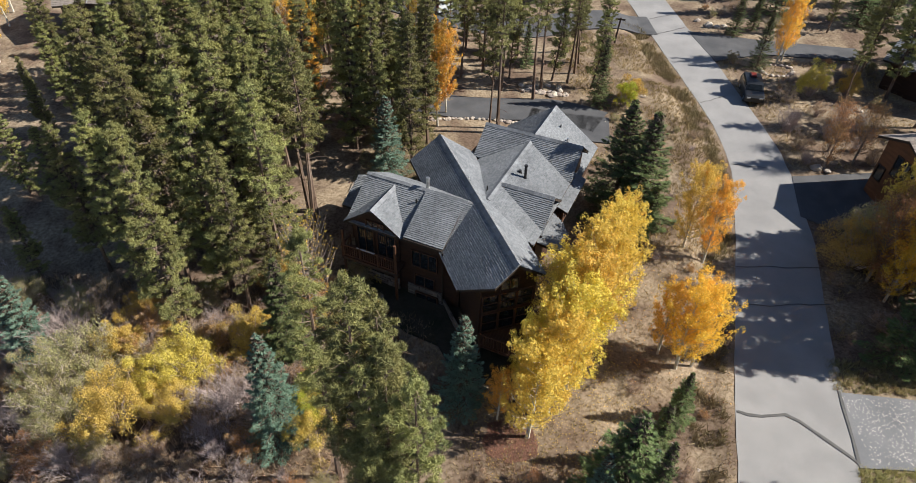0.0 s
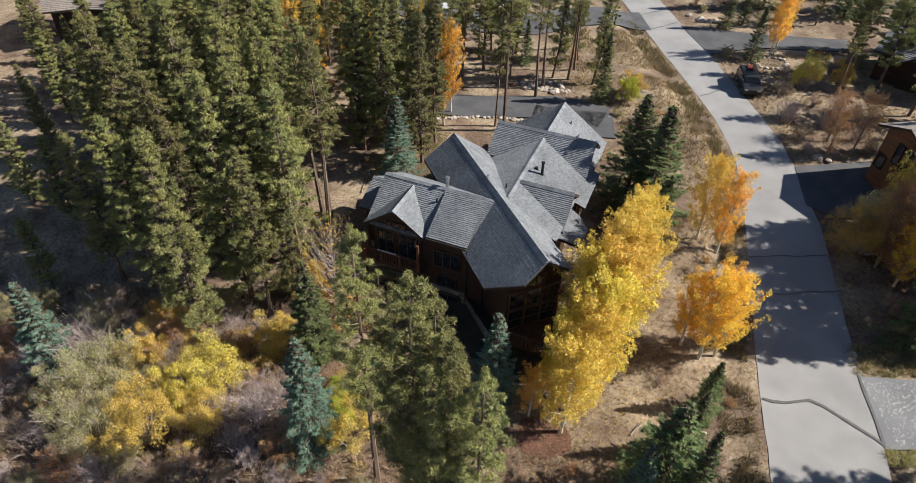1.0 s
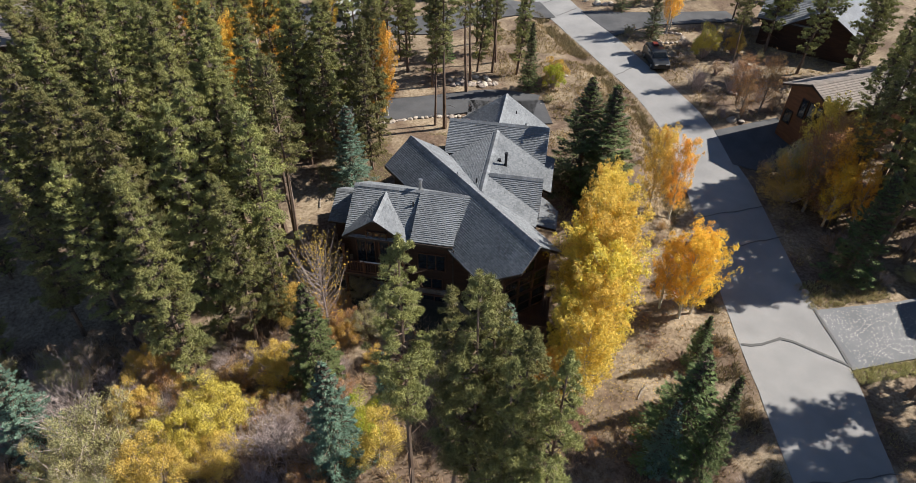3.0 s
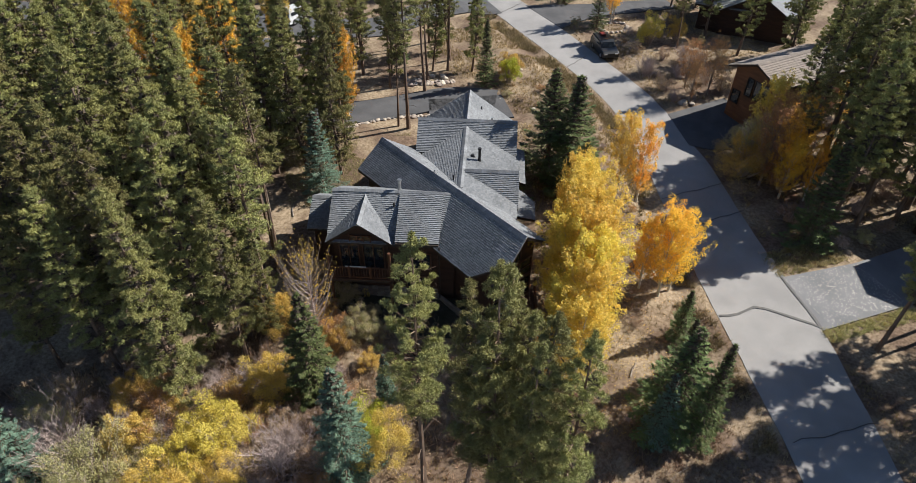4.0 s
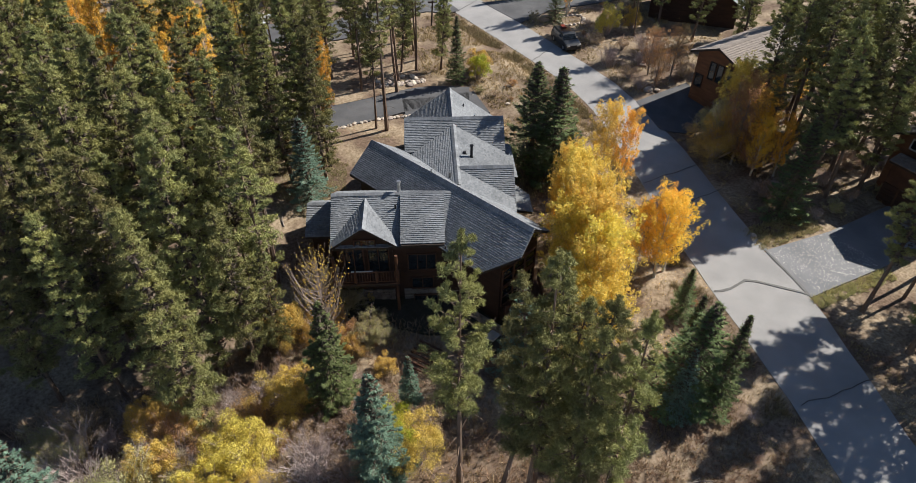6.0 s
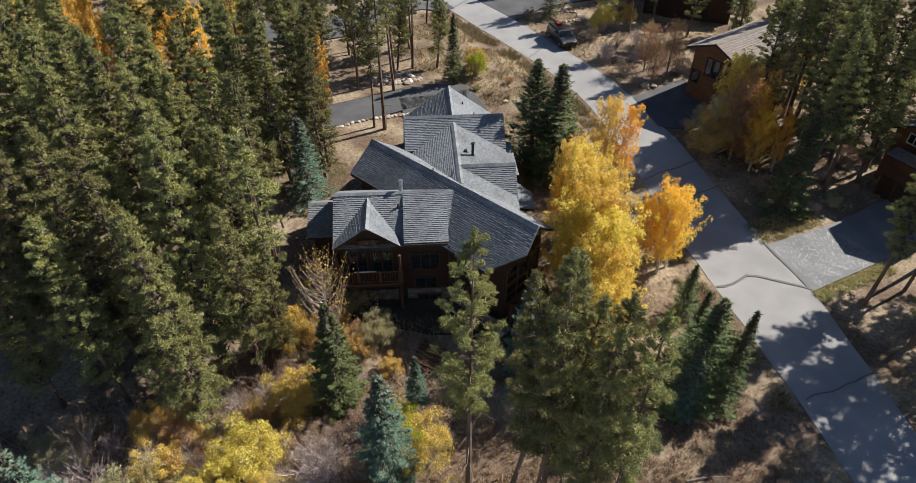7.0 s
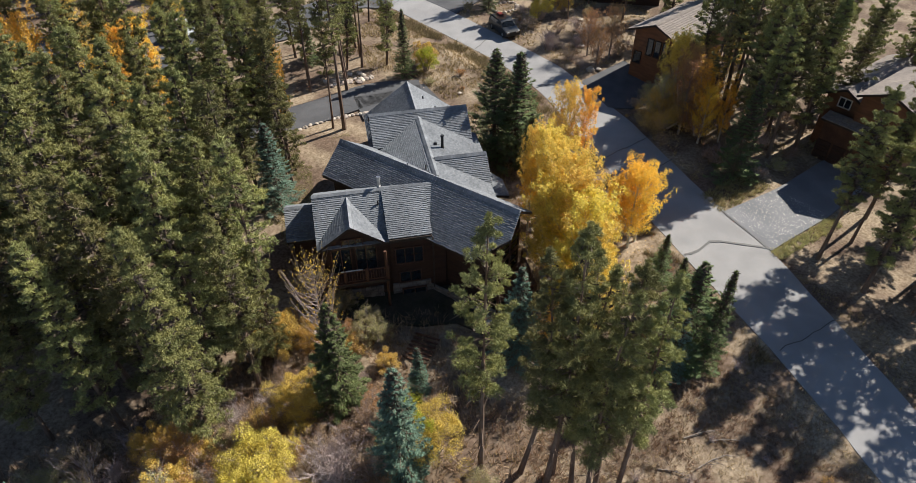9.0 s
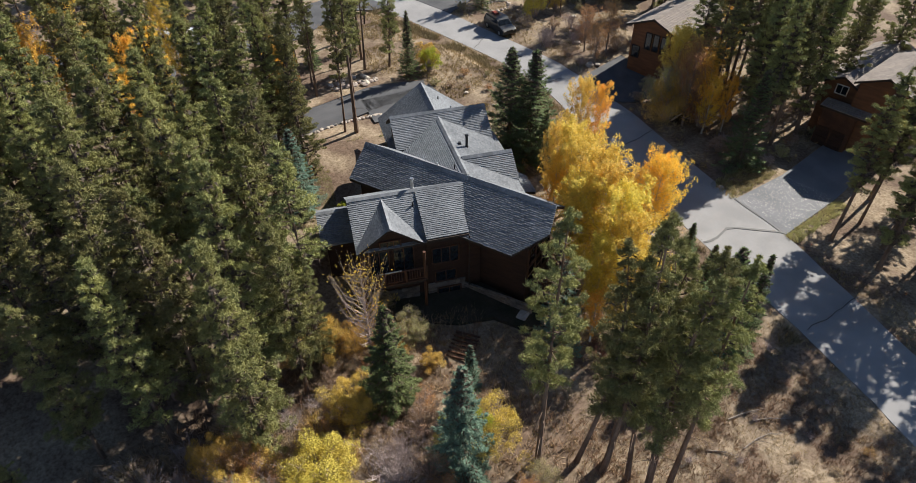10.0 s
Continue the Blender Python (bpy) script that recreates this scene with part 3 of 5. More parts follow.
vent((-1.9, 1.0, 8.55), 0.25, 0.05, METAL, False)
vent((-0.6, 1.2, 7.9), 0.4, 0.05, BLACK, False)
vent((1.0, 12.6, 7.35), 0.3, 0.05, BLACK, False)
vent((1.9, 11.8, 6.7), 0.35, 0.07, METAL, False)
bm = bmesh.new()
tube(bm, (-1.15, -4.55, 2.0), (-1.15, -4.55, 6.5), 0.05, 0.05, 8)
part("downpipe", from_bm("downpipe", bm, FASCIA), house)
bm = bmesh.new()
box(bm, -4.0, -4.6, 6.58, -1.2, -4.48, 6.7, 0.02)
part("gutter", from_bm("gutter", bm, FASCIA), house)
# timber front and garage doors towards the drive
for i in range(2):
    bm = bmesh.new()
    for j in range(4):
        box(bm, -2.9 + i * 3.0, 13.98, 2.95 + j * 0.52, -0.3 + i * 3.0, 14.08, 2.95 + j * 0.52 + 0.5, 0.015)
    part("garage_door", from_bm("garage_door", bm, LOG), house, "panelled brown garage door")


# trees
def unit(v):
    return v / (np.linalg.norm(v, axis=1)[:, None] + 1e-6)


def blades(points, normals, ways, length, width, rng, notch=0.4):
    """Leaf or needle blades: one triangle at each point, lying along its way and facing its normal."""
    n = len(points)
    w = unit(ways)
    side = unit(np.cross(w, normals))
    ln = length * rng.uniform(0.6, 1.3, (n, 1))
    wd = width * rng.uniform(0.6, 1.3, (n, 1))
    root = points - w * ln * notch
    return np.stack([root - side * wd / 2, root + side * wd / 2, points + w * ln * (1 - notch)], axis=1).reshape(-1, 3)


def lumps(centres, radii, count, length, width, rng, flat=0.75, rough=0.3, low=-0.25, lift=0.3, poke=0.45):
    """Clumps of foliage: count blades in an uneven shell round the upper side of every centre."""
    c = np.repeat(np.asarray(centres), count, axis=0)
    r = np.repeat(np.asarray(radii), count)[:, None]
    d = unit(rng.normal(0, 1, c.shape))
    d[:, 2] = np.where(d[:, 2] < low, -d[:, 2], d[:, 2])
    p = c + d * r * np.array((1, 1, flat)) * rng.uniform(0.55, 1.12, (len(c), 1))
    normals = d + np.array((0, 0, 0.25)) + rng.normal(0, rough, c.shape)
    ways = unit(np.cross(d, rng.normal(0, 1, c.shape))) + d * poke + np.array((0, 0, lift))
    return blades(p, normals, ways, length, width, rng)


def foliage(name, verts, material):
    """One mesh out of loose triangles."""
    n = len(verts)
    me = bpy.data.meshes.new(name)
    me.vertices.add(n)
    me.vertices.foreach_set("co", np.ascontiguousarray(verts, dtype=np.float32).ravel())
    me.loops.add(n)
    me.loops.foreach_set("vertex_index", np.arange(n, dtype=np.int32))
    me.polygons.add(n // 3)
    me.polygons.foreach_set("loop_start", np.arange(0, n, 3, dtype=np.int32))
    me.update(calc_edges=True)
    me.materials.append(material)
    return me


def limb_mesh(limbs, sides=6, twig=3):
    """Tapered limbs: rows of (points, radii); the first is the stem."""
    verts, faces = [], []
    for row, (pts, radii) in enumerate(limbs):
        n = sides if row == 0 else twig
        base = len(verts)
        for i, (p, r) in enumerate(zip(pts, radii)):
            d = Vector(pts[min(i + 1, len(pts) - 1)]) - Vector(pts[max(i - 1, 0)])
            q = d.to_track_quat("Z", "Y")
            for k in range(n):
                a = 2 * math.pi * k / n
                verts.append(tuple(Vector(p) + q @ Vector((r * math.cos(a), r * math.sin(a), 0))))
        for i in range(len(pts) - 1):
            for k in range(n):
                faces.append((base + i * n + k, base + i * n + (k + 1) % n, base + (i + 1) * n + (k + 1) % n, base + (i + 1) * n + k))
    return verts, faces


def trunk_limb(h, r, rng, lean=0.15, steps=7):
    bend = rng.normal(0, lean, 2)
    pts, radii = [], []
    for i in range(steps):
        f = i / (steps - 1)
        pts.append((bend[0] * math.sin(f * 2.4), bend[1] * math.sin(f * 2.9), f * h - 0.4 * (i == 0)))
        radii.append(r * (1 - 0.88 * f) * (1.25 if i == 0 else 1))
    return pts, radii


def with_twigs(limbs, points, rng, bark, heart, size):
    """A trunk with its limbs, short bare twigs at these points, and dead brown sprays in the crown's heart, coloured
    dark to deepen the shade in its gaps.
    """
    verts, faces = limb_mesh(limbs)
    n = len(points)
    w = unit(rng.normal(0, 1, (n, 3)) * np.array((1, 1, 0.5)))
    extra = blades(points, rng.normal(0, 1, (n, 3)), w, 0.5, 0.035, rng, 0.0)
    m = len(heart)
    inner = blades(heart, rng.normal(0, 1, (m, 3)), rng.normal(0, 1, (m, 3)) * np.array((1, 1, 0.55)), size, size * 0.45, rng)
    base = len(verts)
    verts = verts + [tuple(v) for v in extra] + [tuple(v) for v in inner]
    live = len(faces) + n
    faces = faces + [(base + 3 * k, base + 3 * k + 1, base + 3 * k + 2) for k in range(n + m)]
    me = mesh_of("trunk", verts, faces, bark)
    me.materials.append(DEADWOOD_SHADE)
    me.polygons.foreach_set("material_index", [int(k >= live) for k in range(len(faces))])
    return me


def pine_meshes(seed, h=16.0, bare=0.35, radius=1.9, count=90, needle=PINE, bark=BARK, length=0.19, width=0.045, core=700, gaps=0.15, core_size=0.36, size=1.0, stout=0.18, foot=0.55):
    """A lodgepole pine: a bare lower stem, dead twigs, then whorls of rising limbs that carry separate domed clumps of needles."""
    rng = np.random.default_rng(seed)
    stem = trunk_limb(h, stout, rng, 0.25)
    zs, xs_, ys_ = zip(*[(q[2], q[0], q[1]) for q in stem[0]])
    sx = lambda z: (np.interp(z, zs, xs_), np.interp(z, zs, ys_))
    limbs, mids, radii, heart = [stem], [], [], []
    z = h * bare
    lobes = rng.uniform(0, 6.3, 3)
    while z < h * 0.97:
        f = (z / h - bare) / (1 - bare)
        k = rng.integers(4, 7)
        turn = rng.uniform(0, 6.3)
        for j in range(k):
            if rng.random() < gaps + 0.25 * max(0, 0.25 - f):
                continue
            az = turn + j * 6.283 / k + rng.normal(0, 0.3)
            shape = min(1, foot + 2.0 * f) * (1 - f) ** 0.8 + 0.07
            ln = radius * shape * rng.uniform(0.6, 1.2) * (1 + 0.25 * math.sin(az * 2 + lobes[0]) * math.sin(f * 9 + lobes[1]))
            a = np.array((*sx(z), z))
            d = np.array((math.cos(az), math.sin(az), rng.uniform(-0.15, 0.2) + 0.6 * f))
            end = a + d * ln + np.array((0, 0, 0.14 * ln))
            limbs.append(([tuple(a), tuple((a + end) / 2 - np.array((0, 0, 0.08 * ln))), tuple(end)], [0.045 * (1.1 - f), 0.026 * (1.1 - f), 0.008]))
            many = 1 + int(ln / 0.42 + rng.random())
            cross = np.array((-math.sin(az), math.cos(az), 0))
            for b in range(many):
                q = 1.0 - 0.7 * b / many
                mids.append(a + (end - a) * q + cross * rng.normal(0, 0.16 + 0.1 * (b > 0)) * min(1, ln) + rng.normal(0, 0.06, 3))
                radii.append(size * rng.uniform(0.17, 0.34) * (1.15 - 0.45 * f))
            inner = max(2, int(core * ln / 90))
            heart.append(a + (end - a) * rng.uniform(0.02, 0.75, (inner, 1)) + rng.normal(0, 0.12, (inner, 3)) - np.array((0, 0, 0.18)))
        z += rng.uniform(0.5, 0.85) * (1 - 0.45 * f)
    top = np.array((*sx(h), h))
    for k in range(4):
        mids.append(top - np.array((0, 0, 0.12 + 0.22 * k)))
        radii.append(0.11 + 0.035 * k)
    for _ in range(16):
        zz = rng.uniform(0.08, bare + 0.15) * h
        az = rng.uniform(0, 6.3)
        x0, y0 = sx(zz)
        ln = rng.uniform(0.4, 1.4)
        limbs.append(([(x0, y0, zz), (x0 + ln * math.cos(az) * 0.6, y0 + ln * math.sin(az) * 0.6, zz - 0.05), (x0 + ln * math.cos(az), y0 + ln * math.sin(az), zz - 0.25)], [0.022, 0.014, 0.005]))
    crown = lumps(mids, radii, count, length, width, rng, poke=0.95, rough=0.35)
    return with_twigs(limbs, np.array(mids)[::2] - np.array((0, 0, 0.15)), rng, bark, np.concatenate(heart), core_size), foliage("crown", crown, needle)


def spruce_meshes(seed, h=9.0, radius=1.9, count=17000, needle=SPRUCE, length=0.17, width=0.06):
    """A spruce: tiers of flat, drooping, fan-shaped boughs down to the ground, tips turned up, a pointed leader."""
    rng = np.random.default_rng(seed)
    stem = trunk_limb(h, 0.15, rng, 0.06)
    limbs, pts, nrm, ways, heart = [stem], [], [], [], []
    z, rows = 0.25, []
    while z < h * 0.975:
        rows.append(z)
        z += rng.uniform(0.34, 0.5) * (1.15 - 0.6 * z / h)
    total = sum((1.08 - z / h) ** 1.3 for z in rows)
    for z in rows:
        f = z / h
        k = rng.integers(6, 9)
        turn = rng.uniform(0, 6.3)
        per = max(8, int(count * (1.08 - f) ** 1.3 / total / k))
        for j in range(k):
            az = turn + j * 6.283 / k + rng.normal(0, 0.2)
            ln = radius * (1 - f) ** 0.9 * rng.uniform(0.68, 1.18) + 0.07
            out, cross = np.array((math.cos(az), math.sin(az), 0)), np.array((-math.sin(az), math.cos(az), 0))
            a = np.array((0, 0, z + rng.normal(0, 0.07)))
            droop = -0.38 + 0.95 * f + rng.normal(0, 0.06)
            at = lambda q: a + out * q * ln + np.array((0, 0, 1)) * (droop * q * ln + 0.16 * ln * q ** 3)
            if f < 0.8:
                limbs.append(([tuple(a), tuple(at(0.55)), tuple(at(0.97))], [0.026, 0.016, 0.006]))
            q = np.sqrt(rng.uniform(0.04, 1.0, (per, 1)))
            side = rng.uniform(-1, 1, (per, 1))
            # side twigs in little rows give the bough its feathered edge
            side = np.round(side * 4 + rng.normal(0, 0.3, (per, 1))) / 4
            half = 0.42 * ln * (1.08 - q) ** 0.8 * np.clip(q * 2.2, 0, 1)
            pp = at(q) + cross * side * half + rng.normal(0, 0.022, (per, 3)) - np.array((0, 0, 0.22)) * np.abs(side) * half
            pts.append(pp)
            nrm.append(np.array((0, 0, 1.0)) + out * 0.45 + cross * side * 0.35 + rng.normal(0, 0.28, (per, 3)))
            ways.append(out * 0.9 + cross * side * 0.9 + rng.normal(0, 0.3, (per, 3)) + np.array((0, 0, 0.12)))
            g = rng.uniform(0.03, 0.8, (9, 1))
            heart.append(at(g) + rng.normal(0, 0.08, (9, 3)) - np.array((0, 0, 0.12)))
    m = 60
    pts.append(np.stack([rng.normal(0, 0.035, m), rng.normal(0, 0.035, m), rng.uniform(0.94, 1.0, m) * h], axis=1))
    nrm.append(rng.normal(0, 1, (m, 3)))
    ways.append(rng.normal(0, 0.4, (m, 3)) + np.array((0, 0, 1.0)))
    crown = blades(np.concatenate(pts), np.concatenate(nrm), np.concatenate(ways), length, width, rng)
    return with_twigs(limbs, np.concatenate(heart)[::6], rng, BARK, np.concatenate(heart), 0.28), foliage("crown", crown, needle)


def aspen_meshes(seed, h, radius, leaves, needle, low=0.15, leaf=0.08, bark=ASPEN_BARK, branches=64):
    """An aspen: a slim pale stem and steeply rising branches, each a plume of small leaf sprigs."""
    rng = np.random.default_rng(seed)
    bend = rng.normal(0, 0.02 * h, 2)
    spine = lambda f: np.array((bend[0] * math.sin(3 * f), bend[1] * math.sin(2.4 * f), f * h * 0.97 - 0.2 * (f == 0)))
    r = 0.012 * h + 0.01
    limbs = [([tuple(spine(f)) for f in (0, 0.2, 0.45, 0.7, 1.0)], [r * 1.2, r, r * 0.7, r * 0.4, 0.006])]
    mids, wide = [], []
    turn = rng.uniform(0, 6.3)
    for b in range(branches):
        g = (b + rng.random()) / branches
        f = low + (0.97 - low) * g
        a = spine(f)
        turn += 2.4 + rng.normal(0, 0.35)
        reach = radius * (0.3 + 0.7 * math.sin(math.pi * min(1, 0.2 + 0.76 * g))) * rng.uniform(0.5, 1.12)
        rise = reach * rng.uniform(0.9, 2.0)
        end = a + np.array((reach * math.cos(turn), reach * math.sin(turn), min(rise, h * 1.02 - a[2])))
        bow = (a + end) / 2 + np.array((0.12 * reach * math.cos(turn), 0.12 * reach * math.sin(turn), -0.12 * rise))
        limbs.append(([tuple(a), tuple(bow), tuple(end)], [r * 0.3 * (1.25 - f), r * 0.2 * (1.25 - f), 0.004]))
        many = 3 + int(3.2 * reach)
        for k in range(many):
            q = 0.3 + 0.75 * (k + rng.random()) / many
            mids.append((1 - q) ** 2 * a + 2 * q * (1 - q) * bow + q * q * end + rng.normal(0, 0.11, 3))
            wide.append(rng.uniform(0.16, 0.34) * (1.2 - 0.35 * q))
    for k in range(6):
        mids.append(spine(1.0) - np.array((0, 0, 0.16 * k - 0.1)) + rng.normal(0, 0.05, 3))
        wide.append(0.1 + 0.02 * k)
    per = max(1, int(leaves / len(mids)))
    crown = lumps(mids, wide, per, leaf * 1.35, leaf, rng, flat=1.35, rough=0.55, low=-0.7, lift=0.35)
    return mesh_of("trunk", *limb_mesh(limbs), bark), foliage("crown", crown, needle)


def bush_meshes(seed, h, radius, leaves, needle, leaf=0.06, many=52, twigs=3, bark=TWIG):
    """A rounded bush: stems that fan out of the ground, each ending in a loose upright clump of small leaves, twig tips between."""
    rng = np.random.default_rng(seed)
    limbs, mids, wide = [], [], []
    lobe = rng.uniform(0, 6.3, 2)
    for b in range(many):
        az, up = rng.uniform(0, 6.3), rng.uniform(0.0, 1.0) ** 0.8
        far = rng.uniform(0.55, 1.0) if b % 4 else rng.uniform(0.3, 0.6)
        out = radius * math.sqrt(1 - 0.92 * up * up) * far * (1 + 0.22 * math.sin(3 * az + lobe[0]))
        c = np.array((out * math.cos(az), out * math.sin(az), h * (0.16 + 0.72 * up * far * (1 + 0.12 * math.sin(2 * az + lobe[1])))))
        base = np.array((c[0] * 0.12, c[1] * 0.12, -0.1))
        limbs.append(([tuple(base), tuple(base * 0.55 + c * 0.45 + np.array((0, 0, 0.12 * h))), tuple(c)], [0.022, 0.015, 0.005]))
        mids.append(c)
        wide.append(rng.uniform(0.2, 0.42) * radius / 1.5)
        for _ in range(twigs):
            w = unit(np.array([c * (0.5, 0.5, 0) + rng.normal(0, 0.4, 3) + np.array((0, 0, 0.9))]))[0]
            limbs.append(([tuple(c), tuple(c + w * wide[-1] * rng.uniform(1.0, 1.9))], [0.008, 0.003]))
    crown = lumps(mids, wide, max(1, leaves // many), leaf * 1.3, leaf, rng, flat=1.15, rough=0.5, low=-0.5, lift=0.4)
    return mesh_of("trunk", *limb_mesh(limbs, 4), bark), foliage("crown", crown, needle)


def bare_meshes(seed, h, radius, stems=36, bark=TWIG):
    """A leafless shrub of many fine forking twigs."""
    rng = np.random.default_rng(seed)
    limbs = []

    def grow(a, d, ln, r, depth):
        end = a + d * ln
        m = (a + end) / 2 + rng.normal(0, 0.06 * ln, 3)
        limbs.append(([tuple(a), tuple(m), tuple(end)], [r, r * 0.8, r * 0.5]))
        if depth:
            for _ in range(rng.integers(2, 4)):
                e = d + rng.normal(0, 0.42, 3) + np.array((0, 0, 0.15))
                grow(a + (end - a) * rng.uniform(0.4, 1.0), e / np.linalg.norm(e), ln * rng.uniform(0.5, 0.8), r * 0.65, depth - 1)

    for _ in range(stems):
        az, out = rng.uniform(0, 6.3), rng.uniform(0.1, 1) * radius / h
        d = np.array((math.cos(az) * out, math.sin(az) * out, 1.0))
        grow(np.array((*rng.normal(0, 0.16 * radius, 2), -0.1)), d / np.linalg.norm(d), h * rng.uniform(0.28, 0.45), 0.016, 3)
    return mesh_of("stem", *limb_mesh(limbs, 3), bark), None


KINDS = {}


def kind_of_tree(key, name, label, category, group, meshes, height):
    KINDS[key] = (name, label, category, group, meshes, height)


PINE_LABEL = "tall lodgepole pine with bare lower trunk and dark green needles"
SPRUCE_LABEL = "dense dark green conical spruce with branches to the ground"
BLUE_LABEL = "silvery blue-green conical spruce on dry ground"
for i in range(6):
    kind_of_tree("pine%d" % i, "pine_tree", PINE_LABEL, "pine tree", "forest pines", pine_meshes(10 + i, bare=(0.1, 0.2, 0.08, 0.15, 0.36, 0.22)[i], radius=(2.2, 1.95, 2.35, 1.9, 1.8, 2.1)[i]), 16.0)
for i in range(2):
    kind_of_tree("far%d" % i, "pine_tree", "tall green pine in the far wood", "pine tree", "forest pines", pine_meshes(15 + i, bare=0.18, radius=2.2, count=40, length=0.26, width=0.075, core=500), 16.0)
for i in range(3):
    kind_of_tree("near%d" % i, "pine_tree", "tall pine with a long bare trunk beside the house", "pine tree", "forest pines", pine_meshes(25 + i, bare=(0.36, 0.3, 0.33)[i], radius=(1.65, 1.5, 1.75)[i], count=150, length=0.15, width=0.03, core=220, gaps=0.38, core_size=0.24, stout=0.15, foot=0.3, size=0.95), 16.0)
for i in range(2):
    kind_of_tree("thin%d" % i, "pine_tree", "slender pine with a long bare trunk and sparse crown", "pine tree", "forest pines", pine_meshes(20 + i, bare=0.5, radius=1.45, count=60, core=250, gaps=0.3, size=0.85), 16.0)
for i in range(3):
    kind_of_tree("spruce%d" % i, "spruce_tree", SPRUCE_LABEL, "spruce tree", "spruces", spruce_meshes(30 + i, radius=(2.2, 1.9, 2.5)[i]), 9.0)
kind_of_tree("farspruce", "spruce_tree", SPRUCE_LABEL, "spruce tree", "spruces", spruce_meshes(36, radius=2.3, count=7000, length=0.25, width=0.09), 9.0)
for i in range(2):
    kind_of_tree("blue%d" % i, "blue_spruce", BLUE_LABEL, "spruce tree", "blue spruces", spruce_meshes(40 + i, radius=(2.3, 1.9)[i], needle=BLUE), 9.0)
for i in range(3):
    kind_of_tree("yellow%d" % i, "aspen_tree", "aspen in bright yellow autumn leaf with pale trunk", "aspen tree", "autumn aspens", aspen_meshes(50 + i, 8.0, (1.9, 1.7, 1.5)[i], 16000, YELLOW, low=0.1), 8.0)
for i in range(2):
    kind_of_tree("gold%d" % i, "aspen_tree", "aspen in golden orange autumn leaf with pale trunk", "aspen tree", "autumn aspens", aspen_meshes(60 + i, 8.0, (1.8, 1.5)[i], 9500, GOLDEN, low=0.12, branches=46), 8.0)
for i in range(2):
    kind_of_tree("orange%d" % i, "aspen_tree", "aspen in deep orange autumn leaf with pale trunk", "aspen tree", "autumn aspens", aspen_meshes(65 + i, 8.0, (1.8, 1.5)[i], 9500, ORANGE, low=0.12, branches=46), 8.0)
kind_of_tree("thinorange", "young_aspen", "half-bare young aspen with a few orange leaves", "aspen tree", "autumn aspens", aspen_meshes(69, 8.0, 1.9, 900, ORANGE, leaf=0.08, bark=TWIG, branches=120), 8.0)
kind_of_tree("thinbrown", "young_aspen", "thinning young tree with rusty brown leaves", "tree", "thinning trees", aspen_meshes(70, 8.0, 1.8, 5200, RUST, leaf=0.085, bark=GREY_BARK, branches=90), 8.0)
for key, m, word, leaves, size, twigs in (("byellow", MUSTARD, "mustard yellow", 19000, 0.04, 2), ("bgold", AMBER, "golden amber", 18000, 0.04, 2), ("bolive", OLIVE, "olive and tan", 13000, 0.038, 8),
                                          ("brust", RUST, "rusty brown", 7000, 0.048, 6), ("blime", LIME, "lime green", 14000, 0.042, 2), ("bbrown", BROWN, "dull brown", 4600, 0.05, 8)):
    for i in range(2):
        kind_of_tree(key + str(i), "willow_bush", "rounded bush with %s autumn leaves" % word, "bush", "autumn bushes", bush_meshes(80 + i + len(KINDS), 3.0, (1.6, 1.35)[i], leaves, m, leaf=size, twigs=twigs), 3.0)
for i in range(3):
    kind_of_tree("bare%d" % i, "bare_shrub", "leafless grey-brown shrub of fine twigs", "shrub", "bare shrubs", bare_meshes(100 + i, 3.0, (1.6, 1.2, 1.9)[i]), 3.0)

tree_rng = random.Random(7)


def plant(key, x, y, h, wide=1.0, lean=(0, 0)):
    """One tree of a kind, h metres high, standing at x, y."""
    name, label, category, group, meshes, height = KINDS[key]
    s = h / height
    m = pose(x, y, ground_z(x, y) - 0.05, lean[0], lean[1], tree_rng.uniform(0, 360)) @ Matrix.Diagonal((s * wide, s * wide, s, 1))
    ob = empty(name, m, label, category, group)
    part("trunk" if meshes[1] else "stem", meshes[0], ob)
    if meshes[1]:
        part("crown", meshes[1], ob)
    return ob


# paved ground beside the road
def paved(name, outline, material, label, category="driveway", up=0.025):
    """A draped slab with this outline."""
    bm = bmesh.new()
    f = bm.faces.new([bm.verts.new((x, y, 0)) for x, y in outline])
    bmesh.ops.triangulate(bm, faces=[f])
    bmesh.ops.subdivide_edges(bm, edges=bm.edges[:], cuts=7, use_grid_fill=True)
    for v in bm.verts:
        v.co.z = float(level(v.co.x, v.co.y)) + up
    edge = [e for e in bm.edges if e.is_boundary]
    r = bmesh.ops.extrude_edge_only(bm, edges=edge)
    for v in (g for g in r["geom"] if isinstance(g, bmesh.types.BMVert)):
        v.co.z -= 0.4
    bmesh.ops.recalc_face_normals(bm, faces=bm.faces)
    return tagged(new(name, from_bm(name, bm, material)), label, category, kind="structure")


paved("driveway_apron", SLABS["apron"], APRON, "grey asphalt driveway apron strewn with fallen leaves", up=0.05)
paved("driveway_barn", SLABS["barn"], DARK_ASPHALT, "dark asphalt driveway beside the brown cabin", up=0.06)
paved("driveway_verge", SLABS["verge"], DARK_ASPHALT, "grey asphalt driveway joining the road", up=0.05)


